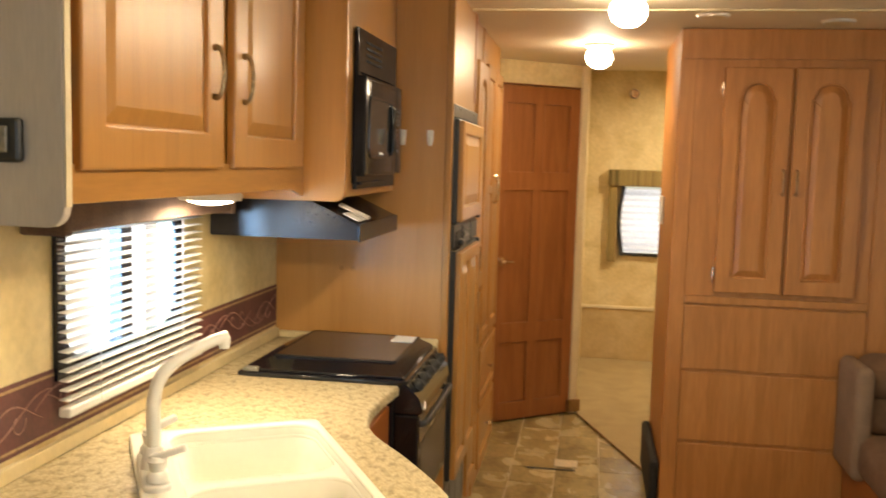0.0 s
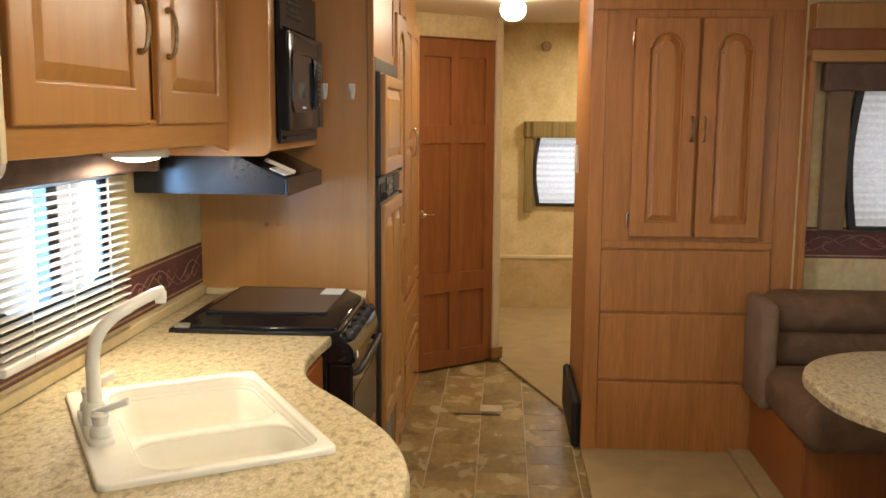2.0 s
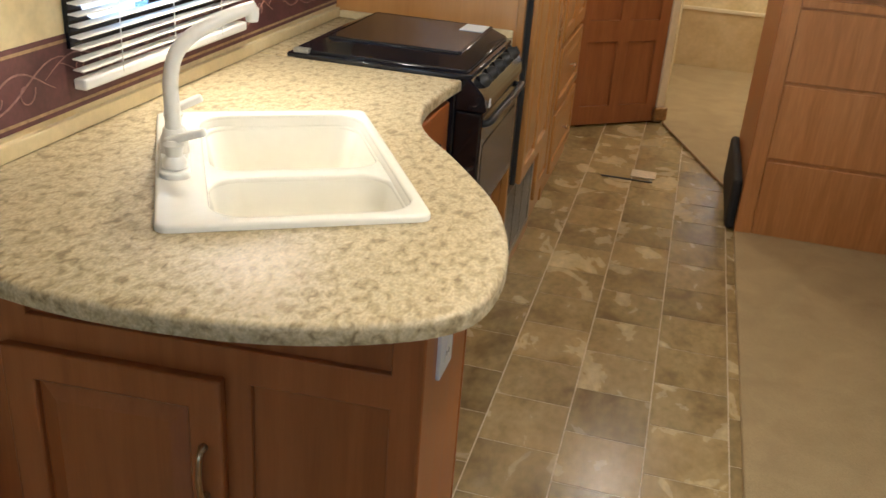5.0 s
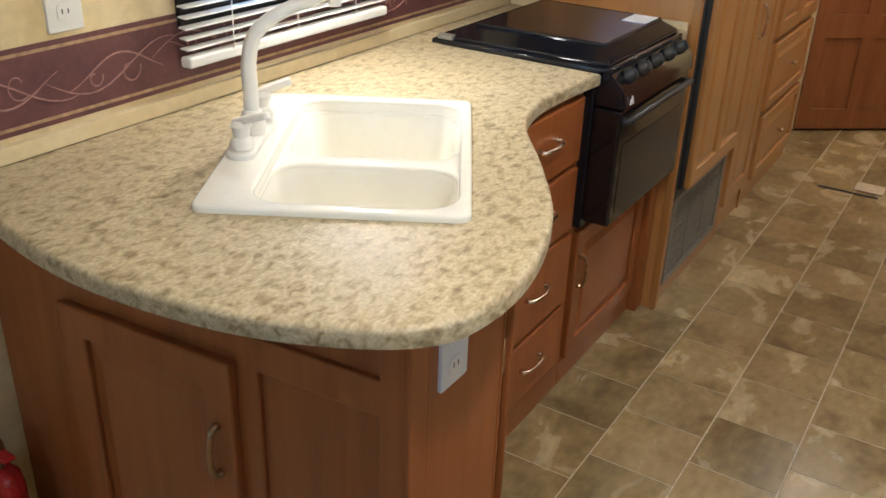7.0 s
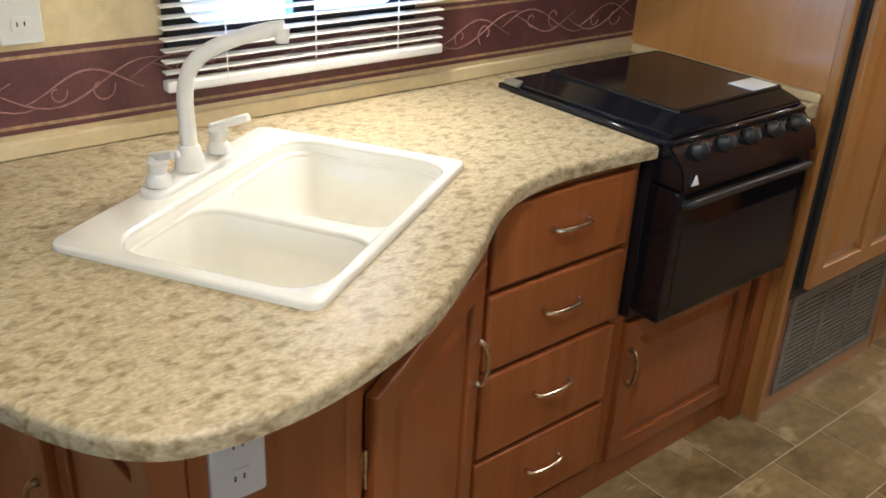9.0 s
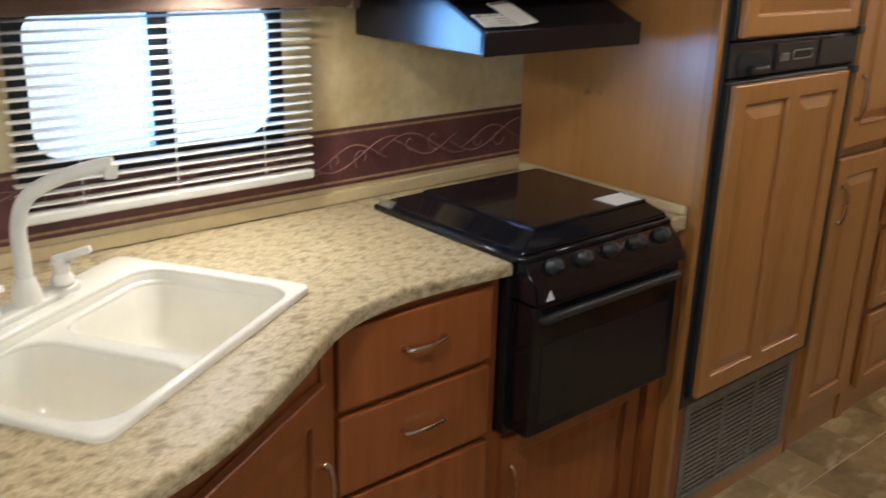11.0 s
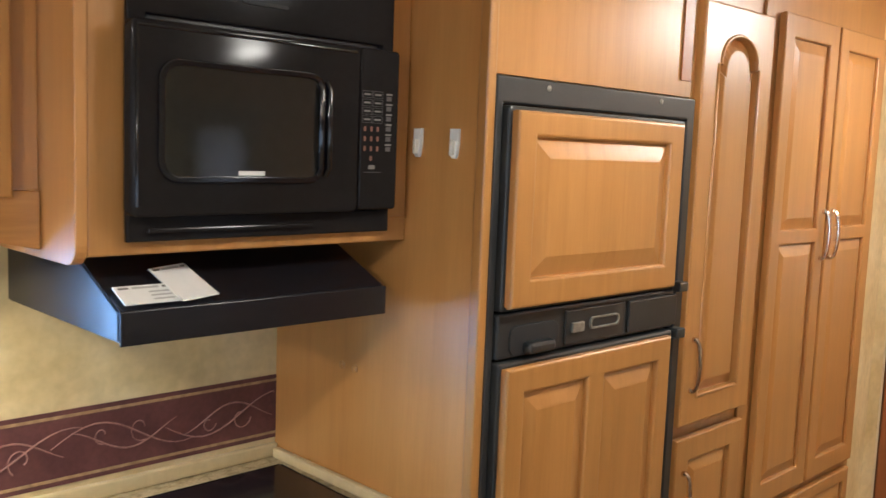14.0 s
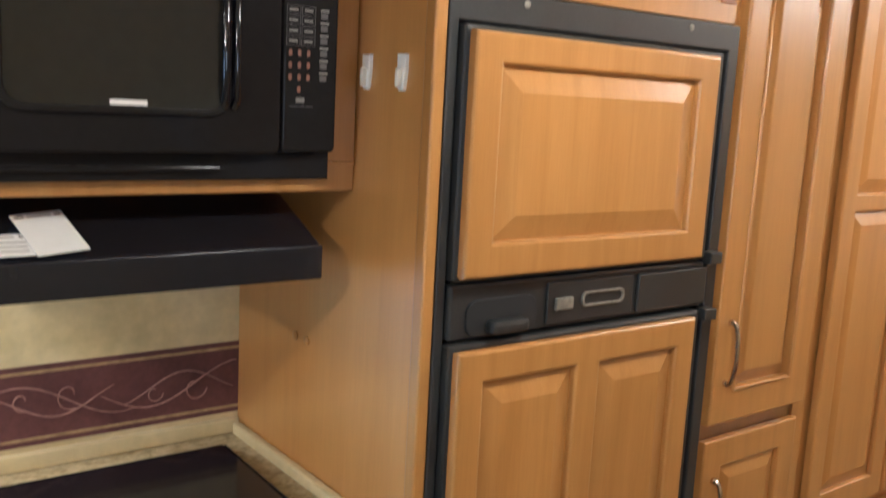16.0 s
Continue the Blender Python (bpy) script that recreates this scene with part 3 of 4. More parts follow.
faucet = thing("kitchen_faucet", "white plastic high-arc kitchen faucet with two lever handles", "faucet", tuple(SM @ Vector((0.048, 0.30, 0.013))))
FM = SM @ Matrix.Translation((0.034, 0.312, 0.013))
part("base_plate", prism([rrect(-0.026, 0.026, -0.12, 0.12, 0.024)], 0, 0.012, 0.005, FM), plastic_white, faucet, "", 50)
part("collar", lathe([(0.026, 0.011), (0.024, 0.03), (0.019, 0.05), (0.016, 0.055)], 18, FM), plastic_white, faucet, "", 40)
SP = FM @ pose(0, 0, 0, 0, 0, 24)
sp = spline([(0, 0, 0.03), (0, 0, 0.09), (0.0, 0, 0.14), (0.012, 0, 0.185), (0.042, 0, 0.214), (0.09, 0, 0.236), (0.135, 0, 0.25), (0.165, 0, 0.256)], 4)
part("spout", tube(sp, [0.0145 - 0.003 * i / len(sp) for i in range(len(sp))], 14, SP), plastic_white, faucet, "", 50)
part("aerator", lathe([(0.011, -0.012), (0.0125, 0.0), (0.0125, 0.012), (0.01, 0.014)], 14, SP @ Matrix.Translation((0.160, 0, 0.243))), plastic_white, faucet, "", 40)
for s in (-1, 1):
    h = part("handle", lathe([(0.021, 0.014), (0.021, 0.026), (0.014, 0.034), (0.016, 0.048), (0.019, 0.054), (0.012, 0.062)], 16, FM @ Matrix.Translation((0, s * 0.088, 0))), plastic_white, faucet, "", 45)
    LM = FM @ Matrix.Translation((0, s * 0.088, 0.056)) @ pose(0, 0, 0, 0, -18, 20 * s)
    part("lever", prism([rrect(-0.014, 0.062, -0.009, 0.009, 0.008)], 0, 0.012, 0.004, LM), plastic_white, h, "", 50)

# ---- base cabinets ----
# base cabinets wear the shaded oak colour, though the wood matches the uppers
pen = thing("peninsula_cabinet", "oak peninsula base cabinet with panelled doors, its colour reddened and darkened for shade", "cabinet", (-0.7, 1.7, 0))
P0, P2, P3 = (-1.138, 1.482), (-0.300, 1.540), (-0.300, 1.80)
P4 = (-0.588, 2.305)
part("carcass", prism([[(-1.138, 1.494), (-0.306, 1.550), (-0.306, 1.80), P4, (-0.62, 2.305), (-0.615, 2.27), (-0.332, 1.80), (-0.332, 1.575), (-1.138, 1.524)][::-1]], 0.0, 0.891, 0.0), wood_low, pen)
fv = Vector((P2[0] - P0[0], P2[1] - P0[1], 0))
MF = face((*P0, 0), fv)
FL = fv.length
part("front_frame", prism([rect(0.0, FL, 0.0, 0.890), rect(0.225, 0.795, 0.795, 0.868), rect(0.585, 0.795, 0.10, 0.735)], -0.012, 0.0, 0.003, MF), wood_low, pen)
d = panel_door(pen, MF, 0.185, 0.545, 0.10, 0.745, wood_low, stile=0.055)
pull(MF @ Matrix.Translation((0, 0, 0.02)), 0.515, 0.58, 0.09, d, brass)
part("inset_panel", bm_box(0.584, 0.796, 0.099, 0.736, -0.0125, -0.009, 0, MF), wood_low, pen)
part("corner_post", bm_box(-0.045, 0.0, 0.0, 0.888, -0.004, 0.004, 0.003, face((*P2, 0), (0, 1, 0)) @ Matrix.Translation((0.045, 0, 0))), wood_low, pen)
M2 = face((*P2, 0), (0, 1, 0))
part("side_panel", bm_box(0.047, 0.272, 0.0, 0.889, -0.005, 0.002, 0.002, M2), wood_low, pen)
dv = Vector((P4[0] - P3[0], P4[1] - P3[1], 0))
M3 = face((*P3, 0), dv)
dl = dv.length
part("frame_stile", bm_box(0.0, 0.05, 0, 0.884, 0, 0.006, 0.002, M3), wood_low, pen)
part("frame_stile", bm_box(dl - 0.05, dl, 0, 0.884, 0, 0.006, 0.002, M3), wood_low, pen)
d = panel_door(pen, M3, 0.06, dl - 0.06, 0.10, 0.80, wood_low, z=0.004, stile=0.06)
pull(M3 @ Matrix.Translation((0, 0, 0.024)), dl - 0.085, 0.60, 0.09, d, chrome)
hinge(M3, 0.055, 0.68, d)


def outlet(name, M, x, y, label, w=0.072, h=0.115, slots=True, z=0.0):
    o = thing(name, label, "outlet", tuple(M @ Vector((x, y, 0))), "wall plates")
    part("plate", prism([rrect(x - w / 2, x + w / 2, y - h / 2, y + h / 2, 0.005)], z, z + 0.006, 0.002, M), plastic_white, o)
    if slots:
        for s in (-1, 1):
            part("socket", prism([rrect(x - 0.016, x + 0.016, y + s * 0.024 - 0.014, y + s * 0.024 + 0.014, 0.008)], z + 0.006, z + 0.0075, 0.0005, M), plastic_white, o)
            for dx in (-0.006, 0.006):
                part("slot", bm_box(x + dx - 0.0012, x + dx + 0.0012, y + s * 0.024 - 0.003, y + s * 0.024 + 0.005, z + 0.0076, z + 0.0079, 0, M), gasket, o)
    return o


outlet("wall_outlet", M2, 0.108, 0.808, "white duplex outlet on the cabinet side under the counter", h=0.115, z=0.002)
outlet("wall_outlet", MF, 0.69, 0.44, "white switch plate on the peninsula cabinet front", 0.135, 0.075, False, z=-0.009)
outlet("wall_outlet", face((WALL, 0, 0), RIGHT), 1.705, 1.176, "white duplex outlet on the wallpaper above the border")
sw = outlet("wall_switch", face((WALL, 0, 0), RIGHT), 1.47, 1.22, "white wall plate with a small red switch", slots=False)
part("rocker", bm_box(1.462, 1.478, 1.20, 1.235, 0.006, 0.011, 0.002, face((WALL, 0, 0), RIGHT)), red_paint, sw, "small red rocker")

drawers = thing("drawer_cabinet", "oak base cabinet with four drawers, shade put into its redder colour", "cabinet", (-0.86, 2.52, 0))
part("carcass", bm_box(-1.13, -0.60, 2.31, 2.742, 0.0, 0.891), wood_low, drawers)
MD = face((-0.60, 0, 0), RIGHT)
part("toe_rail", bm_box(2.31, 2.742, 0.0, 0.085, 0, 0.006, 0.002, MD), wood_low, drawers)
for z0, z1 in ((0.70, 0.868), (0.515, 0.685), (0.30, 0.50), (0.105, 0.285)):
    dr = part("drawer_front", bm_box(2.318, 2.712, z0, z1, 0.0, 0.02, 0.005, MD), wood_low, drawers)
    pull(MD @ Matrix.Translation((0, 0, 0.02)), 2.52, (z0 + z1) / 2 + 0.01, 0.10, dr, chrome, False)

oven_base = thing("oven_cabinet", "oak cabinet door below the oven, coloured darker for shade", "cabinet", (-0.86, 3.0, 0))
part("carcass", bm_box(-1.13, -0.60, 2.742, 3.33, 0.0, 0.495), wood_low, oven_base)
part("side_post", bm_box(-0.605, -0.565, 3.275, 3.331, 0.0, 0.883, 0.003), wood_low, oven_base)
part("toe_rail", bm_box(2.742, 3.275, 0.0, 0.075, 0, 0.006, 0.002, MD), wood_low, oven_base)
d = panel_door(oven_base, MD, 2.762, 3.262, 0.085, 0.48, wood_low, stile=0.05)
pull(MD @ Matrix.Translation((0, 0, 0.02)), 2.785, 0.36, 0.09, d, brass)

# ---- range ----
rng_ = thing("kitchen_range", "glossy black gas range with closed folding cover", "range", (-0.8, 2.99, 0.5))
R0, R1 = 2.746, 3.258
part("body", bm_box(-1.06, -0.575, R0 + 0.003, R1 - 0.003, 0.5, 0.905, 0.004), black_satin, rng_)
part("top_flange", prism([[(-1.045, R0 - 0.006), (-0.56, R0 - 0.006), (-0.535, R0 + 0.01), (-0.535, R1 - 0.01), (-0.56, R1 + 0.006), (-1.045, R1 + 0.006)]], 0.9205, 0.932, 0.004), black_gloss, rng_, "", 40)
cov = [[(-1.035, R0 + 0.004), (-0.548, R0 + 0.012), (-0.548, R1 - 0.006), (-1.035, R1 - 0.004)], [(-0.965, R0 + 0.085), (-0.592, R0 + 0.085), (-0.592, R1 - 0.040), (-0.965, R1 - 0.030)]]
bm = loft([[(*p, 0.930) for p in cov[0]], [(*p, 0.939) for p in cov[0]], [(*p, 0.966) for p in cov[1]], [(p[0] * 0.999, p[1], 0.969) for p in cov[1]]])
bmesh.ops.bevel(bm, geom=list(bm.edges), offset=0.004, segments=2, affect="EDGES")
part("cover", bm, black_gloss, rng_, "folded glossy black cover", 40)
pm = [(-0.60, 0.932), (-0.548, 0.928), (-0.500, 0.880), (-0.490, 0.836), (-0.58, 0.835), (-0.60, 0.87)]
bm = loft([[(x, R0 + 0.004, z) for x, z in pm], [(x, R1 - 0.004, z) for x, z in pm]])
bmesh.ops.bevel(bm, geom=list(bm.edges), offset=0.004, segments=2, affect="EDGES")
panel_ = part("control_panel", bm, black_gloss, rng_, "", 40)
for i in range(5):
    y = R0 + 0.075 + i * 0.092
    KM = Matrix.Translation((-0.522, y, 0.902)) @ pose(0, 0, 0, 0, 57, 0)
    k = part("knob", lathe([(0.02, 0), (0.019, 0.012), (0.015, 0.016), (0.013, 0.024), (0.008, 0.025)], 16, KM), black_plastic, rng_, "black ridged control knob", 40)
    part("pointer", bm_box(-0.013, 0.013, -0.003, 0.003, 0.016, 0.028, 0.002, KM), black_plastic, k)
MO = face((-0.535, 0, 0), RIGHT)
od = part("oven_door", bm_box(R0 + 0.004, R1 - 0.004, 0.522, 0.832, -0.039, 0.035, 0.007, MO), black_gloss, rng_, "glossy black oven door")
part("oven_window", bm_box(R0 + 0.035, R1 - 0.035, 0.55, 0.74, 0.035, 0.0365, 0.001, MO), black_satin, od, "dark glass window")
hp = spline([(R0 + 0.03, 0.80, 0.033), (R0 + 0.035, 0.805, 0.048), (R0 + 0.08, 0.81, 0.054), (R1 - 0.08, 0.81, 0.054), (R1 - 0.035, 0.805, 0.048), (R1 - 0.03, 0.80, 0.033)], 3)
part("oven_handle", tube(hp, 0.010, 10, MO), black_plastic, od, "", 50)
part("badge", prism([[(R0 + 0.028, 0.846), (R0 + 0.052, 0.846), (R0 + 0.040, 0.868)]], 0.0435, 0.0465, 0.0, MO), label_white, rng_, "small pale badge")
part("hinge_clip", bm_box(-1.03, -0.985, R0 - 0.004, R0 + 0.022, 0.932, 0.944, 0.003), grey_metal, rng_, "small grey clip")
card = thing("instruction_card", "small white instruction card lying on the range cover", "card", (-0.70, 3.17, 0.969))
part("sheet", bm_box(-0.668, -0.598, 3.115, 3.213, 0.9692, 0.9707, 0.0005), label_white, card)

# ---- upper cabinets ----
UX = -0.85
up = thing("upper_cabinet", "honey oak wall cabinet with two raised-panel doors", "cabinet", (-0.99, 2.1, 1.48))
part("carcass", bm_box(WALL + 0.001, UX, 1.505, 2.699, 1.482, CEIL - 0.001), wood, up)
MU = face((UX, 0, 0), RIGHT)
part("bottom_rail", prism([[(1.505, 1.482), (2.60, 1.476), (2.698, 1.455), (2.698, 1.545), (1.505, 1.545)]], 0.0, 0.012, 0.002, MU), wood_h, up)
for a, b, hx, nx in ((1.545, 2.10, 2.045, 1.538), (2.165, 2.655, 2.21, None)):
    d = panel_door(up, MU, a, b, 1.535, 2.10, wood, stile=0.075, z=0.006)
    pull(MU @ Matrix.Translation((0, 0, 0.026)), hx, 1.735, 0.10, d, brass)
    if nx:
        hinge(MU, nx, 1.68, d)
endp = thing("cabinet_end_panel", "pale rounded end panel of the wall cabinet", "cabinet panel", (-0.98, 1.53, 1.45))
ME = face((WALL, 1.505, 0), FRONT)
op = rrect(0.001, 0.32, 1.448, CEIL - 0.002, 0.03)
part("board", prism([op], 0.0, 0.018, 0.003, ME), pale_panel, endp)
part("edge_band", bm_box(0.3205, 0.323, 1.48, CEIL - 0.003, 0.001, 0.017, 0.0005, ME), pale_trim, endp, "cream edge banding")
therm = thing("thermostat", "small dark grey wall thermostat on the end panel", "thermostat", (-0.98, 1.525, 1.62))
part("case", bm_box(0.182, 0.257, 1.545, 1.612, 0.018, 0.034, 0.006, ME), black_plastic, therm)
part("dial", bm_box(0.202, 0.24, 1.56, 1.60, 0.034, 0.038, 0.003, ME), grey_metal, therm)
puck = thing("under_cabinet_light", "lit round white light under the wall cabinet", "lamp", (-0.95, 2.32, 1.46))
part("housing", lathe([(0.075, 0), (0.078, 0.012), (0.07, 0.024), (0.06, 0.0265)], 24, Matrix.Translation((-0.95, 2.32, 1.455))), plastic_white, puck, "", 50)
part("lens", lathe([(0.02, -0.012), (0.05, -0.006), (0.062, 0.002), (0.062, 0.004)], 24, Matrix.Translation((-0.95, 2.32, 1.455))), puck_glow, puck, "glowing lens", 50)

MX = -0.720
mwc = thing("microwave_cabinet", "honey oak cabinet box round the microwave", "cabinet", (-0.93, 3.02, 1.45))
side = prism([rrect(0.0, MX - WALL + 0.002, 1.442, CEIL - 0.002, 0.03)], 0, 0.018, 0.002, face((WALL, 2.705, 0), FRONT) @ Matrix.Translation((0, 0, -0.013)))
part("side_panel", side, wood_flat, mwc)
part("bottom", bm_box(WALL + 0.001, MX - 0.004, 2.72, 3.329, 1.455, 1.472), wood_flat, mwc)
part("back", bm_box(WALL + 0.001, -1.0, 2.72, 3.329, 1.472, CEIL - 0.001), wood_flat, mwc)
MM = face((MX - 0.004, 0, 0), RIGHT)
part("face_frame", prism([rect(2.7195, 3.331, 1.456, CEIL - 0.002), rect(2.775, 3.272, 1.490, 1.93)], -0.016, 0.004, 0.002, MM), wood, mwc)
part("ledge", bm_box(3.268, 3.331, 1.497, 1.502, 0.004, 0.008, 0.001, MM), wood_h, mwc)
mw = thing("microwave_oven", "black built-in microwave with dark glass door and keypad", "microwave", (-0.85, 3.02, 1.49))
part("body", bm_box(-1.0, MX + 0.006, 2.785, 3.265, 1.492, 1.925), black_satin, mw)
M = face((MX + 0.006, 0, 0), RIGHT)
part("trim_kit", prism([rect(2.772, 3.276, 1.476, 1.935), rect(2.80, 3.25, 1.515, 1.81)], 0, 0.010, 0.003, M), mw_black, mw)
for col in range(2):
    for row in range(4):
        part("vent_slot", prism([rrect(2.865 + col * 0.095, 2.95 + col * 0.095, 1.845 + row * 0.018, 1.851 + row * 0.018, 0.0028)], 0.010, 0.0125, 0, M), gasket, mw)
door = part("door", prism([rrect(2.766, 3.183, 1.514, 1.800, 0.012)], 0.010, 0.034, 0.006, M), mw_black, mw, "black glass microwave door", 40)
part("window", prism([rrect(2.815, 3.098, 1.574, 1.738, 0.025)], 0.034, 0.0355, 0.001, M), glass_dark, door, "dark mesh window")
part("window_rim", prism([rrect(2.806, 3.107, 1.565, 1.747, 0.032), rrect(2.816, 3.097, 1.575, 1.737, 0.025)], 0.034, 0.039, 0.002, M), black_gloss, door)
keypad = part("keypad_panel", prism([rrect(3.185, 3.274, 1.518, 1.800, 0.008)], 0.010, 0.032, 0.005, M), mw_black, mw, "black keypad panel", 40)
for r in range(4):
    for c in range(2):
        y, z = 3.192 + c * 0.024, 1.720 - r * 0.0145
        part("key", prism([rect(y - 0.003, y + 0.019, z - 0.0055, z + 0.0065), rect(y - 0.0024, y + 0.0184, z - 0.0049, z + 0.0059)], 0.032, 0.0324, 0, M), print_dim, keypad)
        part("key_label", bm_box(y + 0.001, y + 0.015, z - 0.001, z + 0.002, 0.032, 0.0325, 0, M), print_grey, keypad)
for r in range(4):
    for c in range(3):
        if r == 3 and c != 1:
            continue
        part("key", prism([rrect(3.1935 + c * 0.0145, 3.1985 + c * 0.0145, 1.656 - r * 0.0172, 1.665 - r * 0.0172, 0.002)], 0.032, 0.0326, 0, M), print_red, keypad)
part("key_label", bm_box(3.206, 3.220, 1.590, 1.597, 0.032, 0.0325, 0, M), print_grey, keypad)
part("key_label", bm_box(3.196, 3.234, 1.584, 1.585, 0.032, 0.0325, 0, M), print_dim, keypad)
for r in range(6):
    z = 1.717 - r * 0.0178
    part("key_label", bm_box(3.243, 3.257, z + 0.004, z + 0.007, 0.032, 0.0325, 0, M), print_grey, keypad)
    part("key_label", bm_box(3.244, 3.255, z - 0.006, z + 0.002, 0.032, 0.0325, 0, M), print_dim, keypad)
for gy in (3.094, 3.110):
    part("door_grip", tube([M @ Vector(p) for p in ((gy, 1.578, 0.034), (gy + 0.001, 1.590, 0.042), (gy + 0.001, 1.720, 0.042), (gy, 1.733, 0.034))], 0.0055, 10), black_gloss, door, "glossy upright grip", 60)
part("door_edge_bead", tube([M @ Vector(p) for p in ((2.775, 1.53, 0.033), (2.775, 1.79, 0.033), (3.172, 1.79, 0.033))], 0.003, 8), black_gloss, door, "", 60)
part("badge", bm_box(2.941, 2.989, 1.577, 1.584, 0.0355, 0.0362, 0, M), label_white, door, "plain pale maker's bar")
part("rail_grip", bm_box(2.80, 3.10, 1.488, 1.497, 0.010, 0.018, 0.003, M), mw_black, mw)

hood = thing("range_hood", "black sloping range hood under the microwave cabinet", "range hood", (-0.92, 3.0, 1.32))
H0, H1 = 2.752, 3.262
prof = [(WALL + 0.002, 1.330), (-0.692, 1.330), (-0.692, 1.376), (-0.86, 1.452), (WALL + 0.002, 1.452)]
bm = loft([[(x, H0, z) for x, z in prof], [(x, H1, z) for x, z in prof]])
bmesh.ops.bevel(bm, geom=[e for e in bm.edges], offset=0.003, segments=2, affect="EDGES")
part("canopy", bm, black_satin, hood, "", 40)
part("front_lip", bm_box(-0.6915, -0.686, H0 + 0.001, H1 - 0.001, 1.325, 1.377, 0.002), black_satin, hood)
part("grease_filter", bm_box(-1.02, -0.80, H0 + 0.10, H1 - 0.10, 1.322, 1.330, 0.002), grey_metal, hood, "grey mesh grease filter")
part("light_lens", bm_box(-0.78, -0.73, H0 + 0.16, H1 - 0.16, 1.320, 1.330, 0.003), plastic_white, hood, "pale unlit light lens")
slope = Matrix.Translation((-0.692, 0, 1.3805)) @ pose(0, 0, 0, 0, 24.4, 0)
for (a, b, c, d_, rot, lift) in ((-0.054, -0.005, 2.764, 2.858, 0, 0.001), (-0.102, -0.005, 2.854, 2.922, 9, 0.004)):
    leaflet = thing("paper_leaflet", "white folded paper leaflet resting on the hood slope", "leaflet", tuple(slope @ Vector((a, c, 0))), "leaflets on the hood")
    LS = slope @ Matrix.Translation((0, 2.9, lift)) @ pose(0, 0, 0, 0, 0, rot) @ Matrix.Translation((0, -2.9, 0))
    part("sheet", bm_box(a, b, c, d_, 0.0, 0.0025, 0.0005, LS), label_white, leaflet)
    w = d_ - c
    for p, q in ((0.06, 0.24), (0.30, 0.76), (0.82, 0.95)):
        part("printed_bar", bm_box(a + 0.005, a + 0.010, c + p * w, c + q * w, 0.0026, 0.0029, 0, LS), print_grey if q != 0.76 else label_grey, leaflet)
    if not rot:
        for k in range(3):
            part("printed_bar", bm_box(a + 0.018 + k * 0.010, a + 0.022 + k * 0.010, c + 0.05, d_ - 0.01, 0.0026, 0.0028, 0, LS), label_grey, leaflet)

# ---- fridge wall ----
bulk = structure("wall_bulkhead", bm_box(WALL + 0.001, -0.535, 3.332, 3.352, 0, CEIL - 0.001), wood_flat, "honey oak veneer panel beside the fridge", "wall panel")
structure("trim_bulkhead", bm_box(-0.540, -0.515, 3.328, 3.350, 0, CEIL - 0.002, 0.004), wood, "oak edge post beside the fridge", "trim")
for hx in (-0.688, -0.592):
    hook = thing("coat_hook", "small white plastic coat hook on the oak panel", "hook", (hx, 3.33, 1.66), "coat hooks")
    HM = face((hx, 3.332, 1.641), FRONT)
    part("back", prism([[(-0.005, -0.027), (0.005, -0.027), (0.0075, -0.022), (0.011, 0.0), (0.011, 0.026), (-0.011, 0.026), (-0.011, 0.0), (-0.0075, -0.022)]], 0, 0.006, 0.002, HM), label_white, hook)
    part("clip", prism([rrect(-0.004, 0.004, -0.022, 0.006, 0.0035)], 0.006, 0.014, 0.002, HM), plastic_white, hook)
for hx, hz in ((-0.898, 1.177), (-0.856, 1.177)):
    kn = thing("screw_cap", "small oak-coloured screw cap on the oak panel", "screw cap", (hx, 3.33, hz), "screw caps")
    part("cap", lathe([(0.008, 0), (0.0085, 0.003), (0.005, 0.005)], 12, face((hx, 3.332, hz), FRONT)), wood, kn, "", 40)

fc = thing("fridge_cabinet", "honey oak tall cabinet framing the refrigerator", "cabinet", (-0.83, 3.68, 0))
part("over_panel", bm_box(-1.13, -0.528, 3.351, 4.004, 1.765, CEIL - 0.001, 0.001), wood, fc)
# thin strip in the darker wood colour, above the fridge beside the pantry
part("filler_strip", bm_box(-0.527, -0.5235, 3.955, 3.996, 1.80, CEIL - 0.002, 0.001), wood_low, fc, "darker wood strip")
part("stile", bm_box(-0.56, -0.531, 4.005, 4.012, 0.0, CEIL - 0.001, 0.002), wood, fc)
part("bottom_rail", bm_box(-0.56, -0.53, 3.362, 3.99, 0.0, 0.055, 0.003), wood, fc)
# low posts get their shade from the darker oak colour; rail and stile don't
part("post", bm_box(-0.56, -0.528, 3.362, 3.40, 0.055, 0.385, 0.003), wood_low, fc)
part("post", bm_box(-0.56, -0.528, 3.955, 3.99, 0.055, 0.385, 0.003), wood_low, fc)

fr = thing("refrigerator", "black-framed refrigerator with oak panel doors", "refrigerator", (-0.83, 3.68, 0.385))
MR = face((-0.528, 0, 0), RIGHT)
F0, F1 = 3.351, 4.004
part("box", bm_box(-1.12, -0.53, F0 + 0.01, F1 - 0.01, 0.39, 1.755), black_satin, fr)
part("outer_frame", prism([rect(F0, F1, 0.385, 1.762), rect(F0 + 0.018, F1 - 0.03, 0.415, 1.715)], -0.002, 0.014, 0.004, MR), black_plastic, fr)
for y in (3.491, 3.866):
    part("screw", lathe([(0.006, 0), (0.006, 0.003), (0.003, 0.005)], 10, MR @ Matrix.Translation((y, 1.748, 0.012))), grey_metal, fr)
